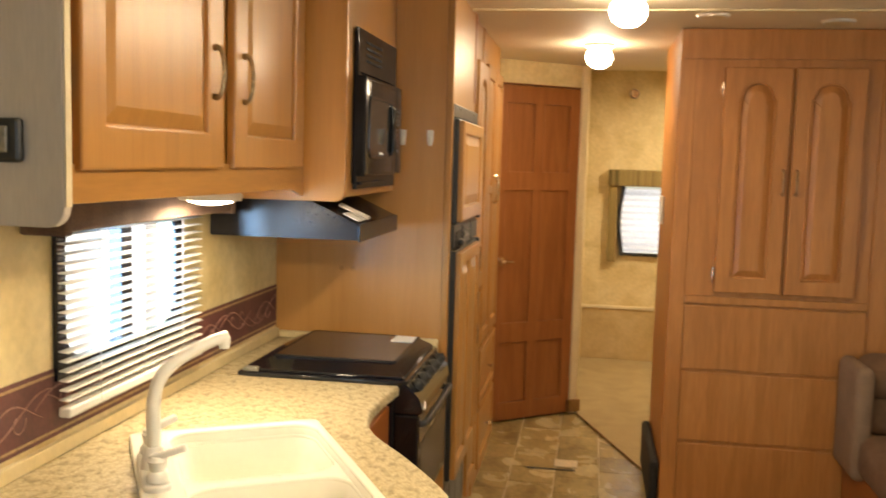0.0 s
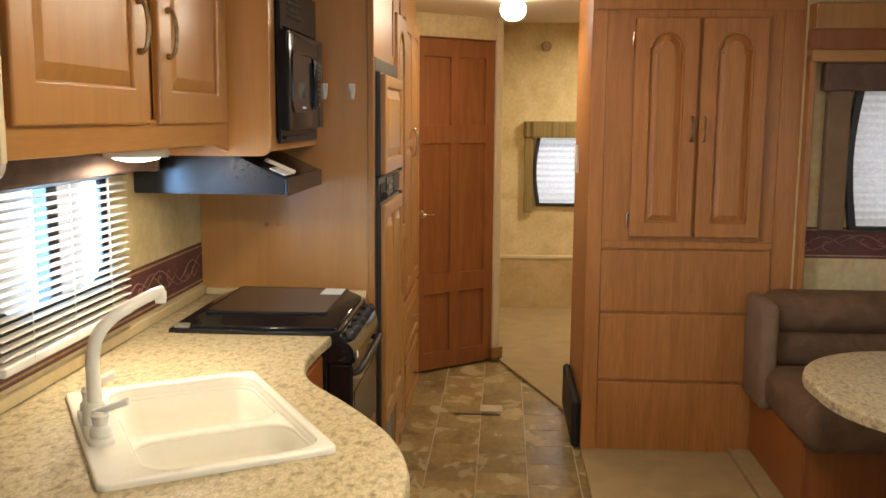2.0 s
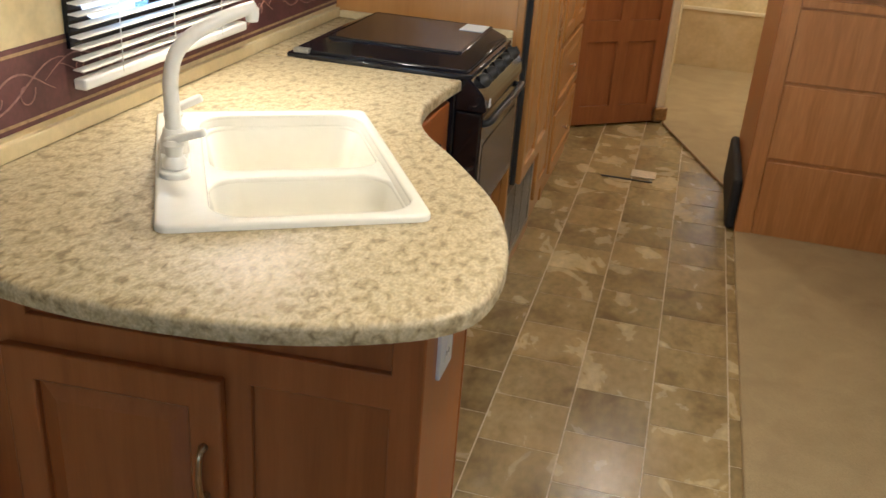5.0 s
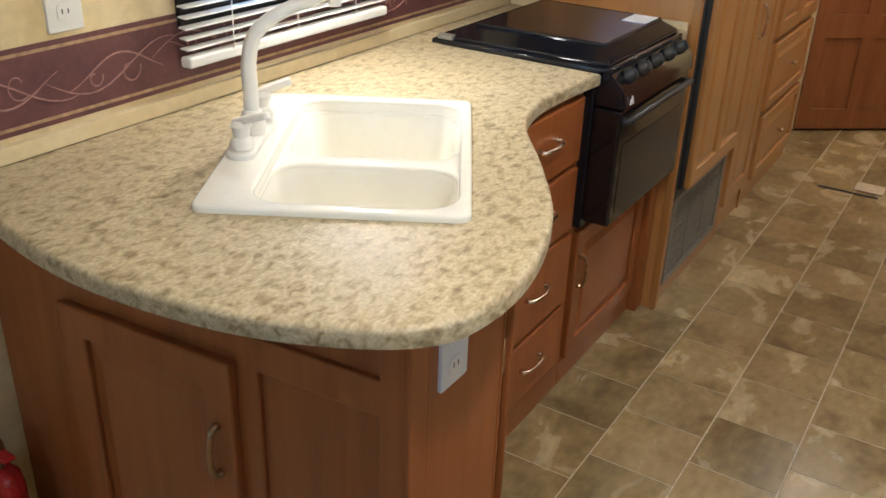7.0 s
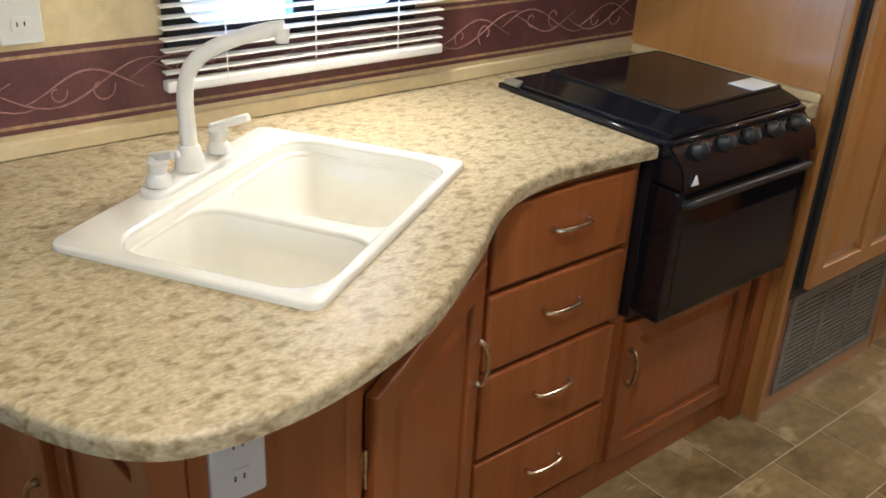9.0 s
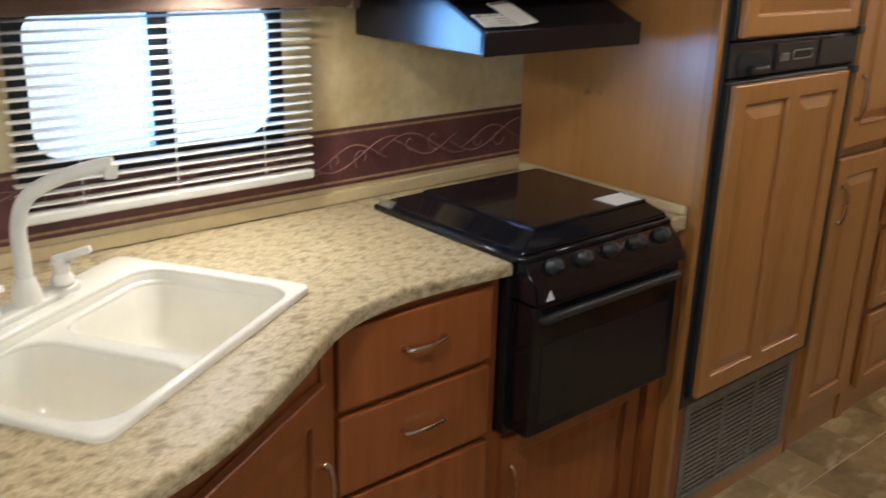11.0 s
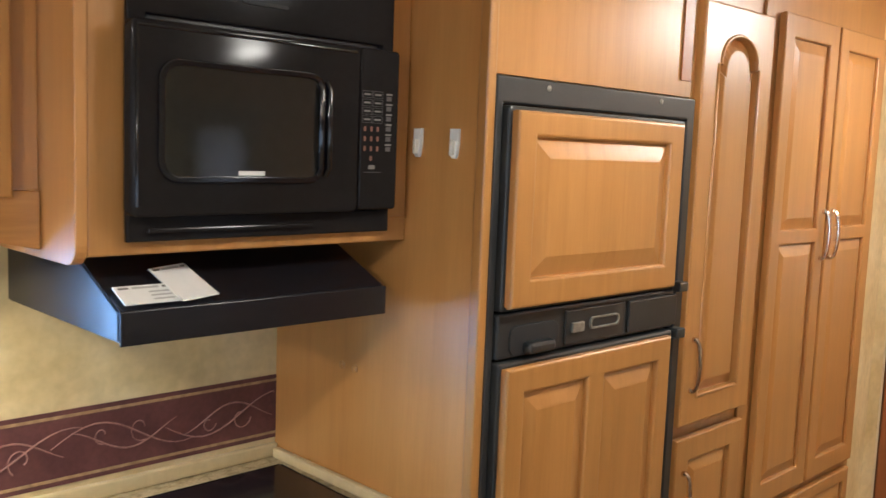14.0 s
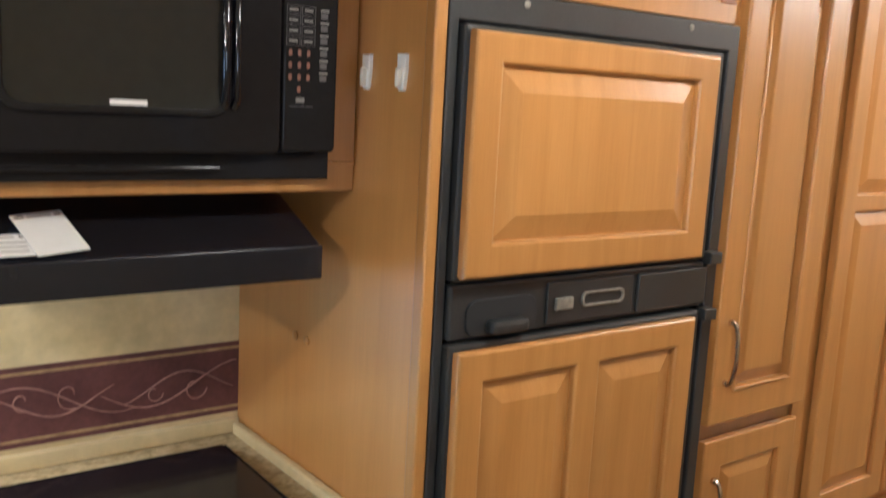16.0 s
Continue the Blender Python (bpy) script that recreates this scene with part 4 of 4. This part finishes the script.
for z0, z1, pn in ((1.352, 1.703, "freezer_door"), (0.425, 1.243, "fridge_door")):
    core = part(pn, bm_box(F0 + 0.019, F1 - 0.060, z0 - 0.008, z1 + 0.008, 0.0, 0.030, 0.006, MR), black_plastic, fr, "black door edge")
    MP = MR @ Matrix.Translation((0, 0, 0.030))
    x0, x1 = F0 + 0.023, F1 - 0.092
    if pn == "freezer_door":
        pans = [(x0 + 0.052, x1 - 0.052, z0 + 0.052, z1 - 0.045)]
    else:
        m = (x0 + x1) / 2
        pans = [(x0 + 0.05, m - 0.028, z0 + 0.055, z1 - 0.05), (m + 0.028, x1 - 0.05, z0 + 0.055, z1 - 0.05)]
    holes = [rect(*p) for p in pans]
    bm = prism([rect(x0, x1, z0, z1)] + holes, 0.006, 0.019, 0.006, MP, None, 3)
    bm_box(x0 + 0.002, x1 - 0.002, z0 + 0.002, z1 - 0.002, 0, 0.0065, 0, MP, bm)
    ins = part("wood_insert", bm, wood, core, "honey oak raised-panel insert")
    for h in holes:
        (ax, ay), (bx, by) = h[0], h[2]
        rings = [[(*p, z) for p in rect(ax + e, bx - e, ay + e, by - e)] for e, z in ((0.003, 0.006), (0.005, 0.0075), (0.034, 0.016), (0.038, 0.017))]
        part("raised_panel", loft(rings, True, MP), wood, core)
part("control_strip", bm_box(F0 + 0.02, F1 - 0.05, 1.255, 1.34, 0.0, 0.022, 0.005, MR), black_plastic, fr)
part("latch_recess", prism([rrect(F0 + 0.05, F0 + 0.19, 1.258, 1.315, 0.02)], 0.022, 0.026, 0.002, MR), gasket, fr)
part("latch", bm_box(F0 + 0.085, F0 + 0.16, 1.262, 1.285, 0.022, 0.048, 0.008, MR), black_plastic, fr)
part("switch_panel", bm_box(F0 + 0.21, F0 + 0.41, 1.262, 1.33, 0.022, 0.027, 0.003, MR), black_plastic, fr)
part("switch", bm_box(F0 + 0.225, F0 + 0.262, 1.285, 1.305, 0.027, 0.034, 0.002, MR), grey_metal, fr, "grey rocker switch")
part("slider", prism([rrect(F0 + 0.285, F0 + 0.385, 1.285, 1.31, 0.01), rrect(F0 + 0.29, F0 + 0.38, 1.289, 1.306, 0.008)], 0.027, 0.031, 0.001, MR), grey_metal, fr)
part("switch_panel", bm_box(F0 + 0.42, F1 - 0.05, 1.262, 1.33, 0.022, 0.03, 0.003, MR), black_plastic, fr)
for z in (1.345, 1.24):
    part("hinge_block", bm_box(F1 - 0.055, F1 - 0.022, z - 0.01, z + 0.012, 0.014, 0.04, 0.003, MR), black_plastic, fr)

vent = thing("fridge_vent_grille", "grey perforated metal vent grille below the refrigerator", "vent grille", (-0.54, 3.68, 0.055))
part("frame", prism([rect(3.40, 3.955, 0.058, 0.385), rect(3.425, 3.93, 0.08, 0.355)], -0.012, 0.004, 0.002, MR), grey_metal, vent)
part("backing", bm_box(3.42, 3.935, 0.075, 0.36, -0.02, -0.012, 0, MR), black_plastic, vent)
for i in range(17):
    z = 0.088 + i * 0.0158
    part("slat", bm_box(3.425, 3.93, z, z + 0.010, -0.010, -0.001, 0, MR), grey_metal, vent)
for y in (3.595, 3.762):
    part("mullion", bm_box(y - 0.006, y + 0.006, 0.08, 0.355, -0.010, 0.001, 0, MR), grey_metal, vent)

pantry = thing("pantry_cabinet", "honey oak narrow pantry with an arched tall door", "cabinet", (-0.85, 4.2, 0))
part("carcass", bm_box(-1.13, -0.545, 4.012, 4.40, 0.0, CEIL - 0.001), wood, pantry)
MP_ = face((-0.545, 0, 0), RIGHT)
for a, b in ((4.012, 4.032), (4.35, 4.40)):
    part("stile", bm_box(a, b, 0, CEIL - 0.002, 0, 0.008, 0.002, MP_), wood, pantry)
d = panel_door(pantry, MP_, 4.026, 4.352, 1.005, 1.985, wood, arched=True, z=0.006, stile=0.07, th=0.026)
pull(MP_ @ Matrix.Translation((0, 0, 0.03)), 4.062, 1.15, 0.12, d, chrome)
d = panel_door(pantry, MP_, 4.03, 4.345, 0.12, 0.97, wood, z=0.006, stile=0.06)
pull(MP_ @ Matrix.Translation((0, 0, 0.026)), 4.065, 0.83, 0.11, d, chrome)

closet = thing("closet_cabinet", "honey oak closet with two tall doors over drawers", "cabinet", (-0.85, 4.77, 0))
part("carcass", bm_box(-1.13, -0.545, 4.402, 5.135, 0.0, CEIL - 0.001), wood, closet)
for a, b, hx in ((4.43, 4.757, 4.735), (4.772, 5.10, 4.795)):
    m = 1.43
    pans = [(a + 0.055, b - 0.055, 0.76, m - 0.02), (a + 0.055, b - 0.055, m + 0.02, 1.95)]
    d = panel_door(closet, MP_, a, b, 0.70, 2.01, wood, panels=pans, z=0.004, stile=0.055)
    pull(MP_ @ Matrix.Translation((0, 0, 0.024)), hx, 1.43, 0.13, d, chrome)
for z0, z1 in ((0.40, 0.675), (0.10, 0.375)):
    d = panel_door(closet, MP_, 4.44, 5.09, z0, z1, wood, "drawer_front", z=0.004, stile=0.04)
    part("knob", lathe([(0.006, 0), (0.006, 0.012), (0.013, 0.018), (0.008, 0.026)], 12, MP_ @ Matrix.Translation((4.765, (z0 + z1) / 2, 0.022))), chrome, d, "small round knob", 40)

# ---- bathroom door, set aslant ----
DA, DB = Vector((-0.600, 5.55, 0)), Vector((-0.128, 5.92, 0))
du = (DB - DA)
DW = du.length
MDr = face((*DA[:2], 0), du)
DH = 2.015
bd = tagged(thing("door_1", "closed brown wooden bathroom door with recessed panels", "door", tuple((DA + DB) / 2)), kind="structure")
hx = [(0.075, DW / 2 - 0.035), (DW / 2 + 0.035, DW - 0.075)]
slab = prism([rect(0.004, DW - 0.004, 0.012, DH)] + [rect(a, b, c, d_) for a, b in hx for c, d_ in [(0.12, 0.485), (0.605, 1.40), (1.51, 1.91)]], -0.006, 0.010, 0.004, MDr)
bm_box(0.006, DW - 0.006, 0.014, DH - 0.002, -0.03, -0.0055, 0, MDr, slab)
leaf = part("leaf", slab, wood_door, bd)
part("rose", lathe([(0.028, 0), (0.028, 0.006), (0.012, 0.01), (0.012, 0.02)], 16, MDr @ Matrix.Translation((0.055, 0.98, 0.004))), chrome, bd, "satin round rose", 40)
part("door_handle", tube([MDr @ Vector(p) for p in ((0.055, 0.98, 0.02), (0.055, 0.98, 0.045), (0.075, 0.98, 0.052), (0.12, 0.978, 0.05))], [0.008, 0.009, 0.008, 0.007], 10), chrome, bd, "satin lever handle", 50)
part("head_jamb", bm_box(-0.02, DW + 0.02, DH + 0.004, DH + 0.012, -0.03, 0.006, 0.002, MDr), wood_door, bd)
structure("wall_bath_header", bm_box(-0.03, DW + 0.02, DH + 0.012, CEIL, -0.03, 0.004, 0, MDr), paper, "cream wallpaper above the bathroom door", "wall")
structure("trim_door_left", bm_box(-0.045, 0.0, 0, DH + 0.04, -0.03, 0.008, 0.004, MDr), pale_trim, "cream door casing", "trim")
structure("trim_door_right", bm_box(DW + 0.002, DW + 0.05, 0, CEIL, -0.12, 0.014, 0.006, MDr), pale_trim, "cream corner post beside the bathroom door", "trim")
stop = thing("door_stop", "small metal hinged door catch near the floor", "door stop", (-0.07, 5.9, 0.01))
part("bracket", bm_box(DW - 0.03, DW + 0.06, 0.02, 0.10, 0.014, 0.05, 0.01, MDr), brass, stop)

# ---- wardrobe ----
WX0, WX1, WY = 0.318, 1.245, 4.345
wr = thing("wardrobe", "brown oak wardrobe with two arched doors and lower panels", "wardrobe", (0.78, 4.7, 0))
part("carcass", bm_box(WX0, WX1, WY, 5.12, 0.0, CEIL - 0.001, 0.003), wood_ward, wr)
MW = face((0, WY, 0), FRONT)
part("top_rail", bm_box(WX0, WX1, 2.03, CEIL - 0.002, 0, 0.012, 0.003, MW), wood_ward, wr)
part("stile", bm_box(WX0, 0.385, 0.0, 2.03, 0, 0.012, 0.003, MW), wood_ward, wr)
part("stile", bm_box(1.15, WX1, 0.0, 2.03, 0, 0.012, 0.003, MW), wood_ward, wr)
for a, b, hx_, gx in ((0.505, 0.785, 0.765, 0.50), (0.798, 1.085, 0.820, None)):
    d = panel_door(wr, MW, a, b, 1.025, 1.995, wood_ward, arched=True, z=0.004, stile=0.07, th=0.024)
    pull(MW @ Matrix.Translation((0, 0, 0.026)), hx_, 1.51, 0.10, d, brass)
    if gx:
        hinge(MW, gx, 1.90, d)
        hinge(MW, gx, 1.10, d)
part("mid_rail", bm_box(0.385, 1.15, 0.97, 1.005, 0, 0.014, 0.004, MW), wood_ward, wr)
for z0, z1 in ((0.675, 0.962), (0.352, 0.662), (0.012, 0.338)):
    part("lower_panel", bm_box(0.387, 1.148, z0, z1, 0, 0.009, 0.004, MW), wood_ward, wr)
structure("trim_slide_post", bm_box(1.247, 1.275, 4.27, 4.328, 0, 1.83, 0.004), wood_ward, "oak corner post of the slide-out", "trim")
slide = structure("trim_slide_header", bm_box(1.247, 2.0, 4.23, 4.328, 1.94, 2.05, 0.006), wood, "oak header moulding of the slide-out", "trim")
structure("trim_slide_header_low", bm_box(1.247, 2.0, 4.25, 4.328, 1.80, 1.855, 0.006), wood_h, "lower oak header moulding", "trim")
structure("trim_slide_recess", bm_box(1.247, 2.0, 4.28, 4.328, 1.855, 1.94), wood_low, "dark recess between the oak mouldings", "trim")
seal = thing("wardrobe_foot_cover", "black rubber bumper at the wardrobe's foot", "bumper", (0.295, 4.6, 0.0))
part("pad", bm_box(0.275, 0.317, 4.36, 5.05, 0.003, 0.235, 0.02), gasket, seal)
lock = thing("light_switch", "small white switch on the wardrobe side", "switch", (0.31, 4.9, 1.36))
part("plate", bm_box(0.300, 0.3175, 4.84, 4.94, 1.28, 1.42, 0.006), plastic_white, lock)

# window of the slide-out end wall
w2 = tagged(thing("window_2", "curved-edge window with pale pleated shade and fabric surround", "window", (1.7, 4.33, VZ0)), kind="structure")
MS = face((0, 4.33, 0), FRONT)


def bowed(x0, x1, y0, y1, bow):
    n = 10
    left = [(x0 + bow * (1 - math.sin(math.pi * i / n)), y1 - (y1 - y0) * i / n) for i in range(n + 1)]
    right = [(x1 - bow * (1 - math.sin(math.pi * i / n)), y0 + (y1 - y0) * i / n) for i in range(n + 1)]
    return left + right


part("window_frame", prism([bowed(VX0 - 0.03, VX1 + 0.03, VZ0 - 0.01, VZ1 + 0.01, 0.03), bowed(VX0, VX1, VZ0 + 0.008, VZ1 - 0.008, 0.03)], 0, 0.028, 0.004, MS), black_plastic, w2)
part("surround_side", prism([bowed(VX0 - 0.13, VX0 - 0.031, VZ0 - 0.01, VZ1 + 0.05, 0.0)], 0, 0.05, 0.008, MS), fabric_trim, w2, "tan fabric side panel")
part("surround_top", bm_box(VX0 - 0.16, 1.995, VZ1 - 0.02, VZ1 + 0.10, 0.002, 0.075, 0.012, MS), valance_mat, w2, "brown fabric valance")


def shade(parent, M, x0, x1, y0, y1, step):
    z = y0
    while z < y1 - step / 2:
        rings = [[(x0, z, 0.0), (x1, z, 0.0)], [(x0, z + step / 2, 0.012), (x1, z + step / 2, 0.012)], [(x0, z + step, 0.0), (x1, z + step, 0.0)]]
        own = bmesh.new()
        vs = [own.verts.new(p) for rg in rings for p in rg]
        own.faces.new((vs[0], vs[1], vs[3], vs[2]))
        own.faces.new((vs[2], vs[3], vs[5], vs[4]))
        ex = bmesh.ops.extrude_face_region(own, geom=list(own.faces))
        bmesh.ops.translate(own, verts=[v for v in ex["geom"] if isinstance(v, bmesh.types.BMVert)], vec=(0, 0, -0.002))
        bmesh.ops.transform(own, matrix=M, verts=own.verts)
        part("pleat", own, shade_mat, parent)
        z += step


shade(w2, MS @ Matrix.Translation((0, 0, -0.02)), VX0 + 0.001, VX1 - 0.001, VZ0 + 0.004, VZ1 - 0.004, 0.034)

# bedroom window
w3 = tagged(thing("window_3", "small bedroom window with pale pleated shade and striped valance", "window", (0.47, 7.6, 0.87)), kind="structure")
MB = face((0, 7.6, 0), FRONT)
part("window_frame", prism([bowed(0.17, 0.78, 0.85, 1.42, 0.03), bowed(0.20, 0.75, 0.875, 1.40, 0.03)], 0, 0.028, 0.004, MB), black_plastic, w3)
part("surround_side", bm_box(0.10, 0.168, 0.80, 1.42, 0, 0.045, 0.008, MB), stripe_fabric, w3, "striped fabric side panel")
part("surround_top", bm_box(0.09, 0.86, 1.40, 1.53, 0.0, 0.07, 0.012, MB), stripe_fabric, w3, "striped fabric valance")
shade(w3, MB @ Matrix.Translation((0, 0, -0.02)), 0.202, 0.748, 0.88, 1.395, 0.05)
reading = thing("reading_light", "small round brass reading light high on the bedroom wall", "lamp", (0.26, 7.55, 2.1))
part("head", lathe([(0.03, 0), (0.04, 0.03), (0.03, 0.07)], 14, face((0.26, 7.6, 2.12), FRONT)), brass, reading, "", 40)

# ---- dinette ----
slf = structure("slide_floor", bm_box(1.02, 2.0, 1.0, 4.33, 0.0, 0.035, 0.006), carpet_mat, "carpeted raised floor of the slide-out", "floor")
structure("trim_slide_edge", bm_box(1.0, 1.02, 1.0, 4.33, 0.0, 0.036, 0.004), carpet_mat, "carpeted edge of the slide-out floor", "trim")
bench = thing("dinette_bench", "brown upholstered dinette bench with wooden base", "bench", (1.5, 3.9, 0.035))
part("base", bm_box(1.09, 1.98, 3.58, 4.32, 0.036, 0.335, 0.006), wood_low, bench, "dark reddish wood plinth")


def cushion(x0, x1, y0, y1, z0, z1, r, bow=0.012):
    own = bm_box(x0, x1, y0, y1, z0, z1, r, None, None, 4)
    c = Vector(((x0 + x1) / 2, (y0 + y1) / 2, (z0 + z1) / 2))
    for v in own.verts:
        q = Vector(((v.co.x - c.x) / (x1 - x0), (v.co.y - c.y) / (y1 - y0), (v.co.z - c.z) / (z1 - z0))) * 2
        v.co += Vector((bow * q.x * (1 - q.z ** 2) * 0.6, bow * q.y * (1 - q.z ** 2), bow * q.z * (1 - 0.5 * q.x ** 2)))
    return own


part("seat_cushion", cushion(1.07, 1.98, 3.46, 4.10, 0.335, 0.505, 0.05), fabric, bench, "brown suede-like seat cushion", 60)
part("back_cushion", cushion(1.10, 1.98, 4.08, 4.30, 0.50, 0.655, 0.06, 0.02), fabric, bench, "brown tufted back cushion", 60)
part("back_cushion", cushion(1.10, 1.98, 4.08, 4.30, 0.648, 0.80, 0.06, 0.02), fabric, bench, "brown tufted back cushion", 60)
part("side_bolster", cushion(1.04, 1.11, 4.02, 4.315, 0.33, 0.775, 0.028), fabric_trim, bench, "tan side bolster", 60)
table = thing("dinette_table", "granite-look oval dinette table on a pedestal", "table", (1.45, 2.92, 0.035))
part("tabletop", prism([rrect(0.895, 1.95, 2.45, 3.405, 0.42, 10)], 0.715, 0.75, 0.010), granite, table, "speckled laminate top", 50)
part("pedestal", lathe([(0.16, 0.036), (0.15, 0.05), (0.035, 0.07), (0.03, 0.10), (0.03, 0.68), (0.12, 0.70), (0.12, 0.714)], 20, Matrix.Translation((1.45, 2.92, 0))), chrome, table, "metal pedestal", 40)

# ---- ceiling lights ----
# the added third light gets the same fixture as the two real ones
for lx, ly in CEILING_LIGHTS:
    cl = thing("ceiling_light", "lit frosted globe ceiling light on a white base", "ceiling light", (lx, ly, CEIL), "ceiling lights")
    part("base", lathe([(0.075, 0), (0.075, -0.012), (0.06, -0.022), (0.05, -0.024)], 24, Matrix.Translation((lx, ly, CEIL - 0.0005))), plastic_white, cl, "", 40)
    part("globe", lathe([(0.045, -0.02), (0.062, -0.045), (0.066, -0.07), (0.055, -0.098), (0.03, -0.116), (0.008, -0.12)], 24, Matrix.Translation((lx, ly, CEIL))), globe_glow, cl, "glowing ribbed glass globe", 60)

for lx, ly in ((0.40, 3.98), (0.90, 4.12)):
    fx = thing("ceiling_speaker", "small round pale speaker flush in the ceiling", "speaker", (lx, ly, CEIL), "ceiling speakers")
    part("ring", lathe([(0.05, -0.012), (0.062, -0.010), (0.066, -0.0005), (0.05, -0.0005)], 24, Matrix.Translation((lx, ly, CEIL))), plastic_white, fx, "", 40)
    part("grille", lathe([(0.02, -0.014), (0.05, -0.0125), (0.05, -0.0105)], 20, Matrix.Translation((lx, ly, CEIL))), pale_trim, fx, "", 40)

# ---- fire extinguisher ----
EX, EY = -1.075, 1.385
ext = thing("fire_extinguisher", "red fire extinguisher with brass valve beside the cabinet", "fire extinguisher", (EX, EY, 0.2))
T = Matrix.Translation((EX, EY, 0.0))
part("cylinder", lathe([(0.03, 0.10), (0.038, 0.11), (0.041, 0.13), (0.041, 0.36), (0.037, 0.385), (0.022, 0.405), (0.016, 0.41)], 24, T), red_paint, ext, "", 50)
part("valve", lathe([(0.016, 0.408), (0.016, 0.43), (0.022, 0.435), (0.018, 0.46), (0.01, 0.465)], 14, T), brass, ext, "brass valve", 40)
part("lever", bm_box(EX - 0.010, EX + 0.05, EY - 0.012, EY + 0.012, 0.44, 0.45, 0.004), red_paint, ext, "red squeeze lever")
part("gauge", lathe([(0.016, 0), (0.016, 0.008), (0.01, 0.01)], 14, face((EX, EY - 0.02, 0.435), FRONT)), label_white, ext, "round pressure gauge", 40)
part("bracket", bm_box(WALL + 0.001, EX - 0.038, EY - 0.02, EY + 0.02, 0.12, 0.38, 0.003), black_plastic, ext, "wall bracket")
reg = thing("floor_register", "flush tan floor vent cover with dark gap", "floor vent", (-0.18, 4.83, 0.0))
part("cover", bm_box(-0.17, -0.05, 4.86, 4.97, 0.004, 0.009, 0.002), grout, reg)
part("gap", bm_box(-0.31, -0.06, 4.812, 4.828, 0.003, 0.006, 0.001), gasket, reg, "dark slot")

# ---- floor tiles ----
TX, TY, G = 0.2235, 0.2325, 0.004
cols = [(-0.61 + i * TX, -0.61 + (i + 1) * TX) for i in range(4)] + [(-0.61 + 4 * TX, 0.32)]
floor = bpy.data.objects["floor"]
meshes = {}


def tile_mesh(w, l):
    key = (round(w, 3), round(l, 3))
    if key not in meshes:
        own = bm_box(0, w - G, 0, l - 0.003, 0.0, 0.0012, 0.0005, None, None, 1)
        me = bpy.data.meshes.new("tile")
        own.to_mesh(me)
        own.free()
        me.materials.append(tile_mat)
        meshes[key] = me
    return meshes[key]


for i, (a, b) in enumerate(cols):
    y = -1.55 + (0.5 * TY if i % 2 else 0.0)
    while y < 6.1:
        t = new("tile", tile_mesh(b - a, TY))
        t.parent = floor
        t.location = (a + G / 2, y, 0.0)
        y += TY
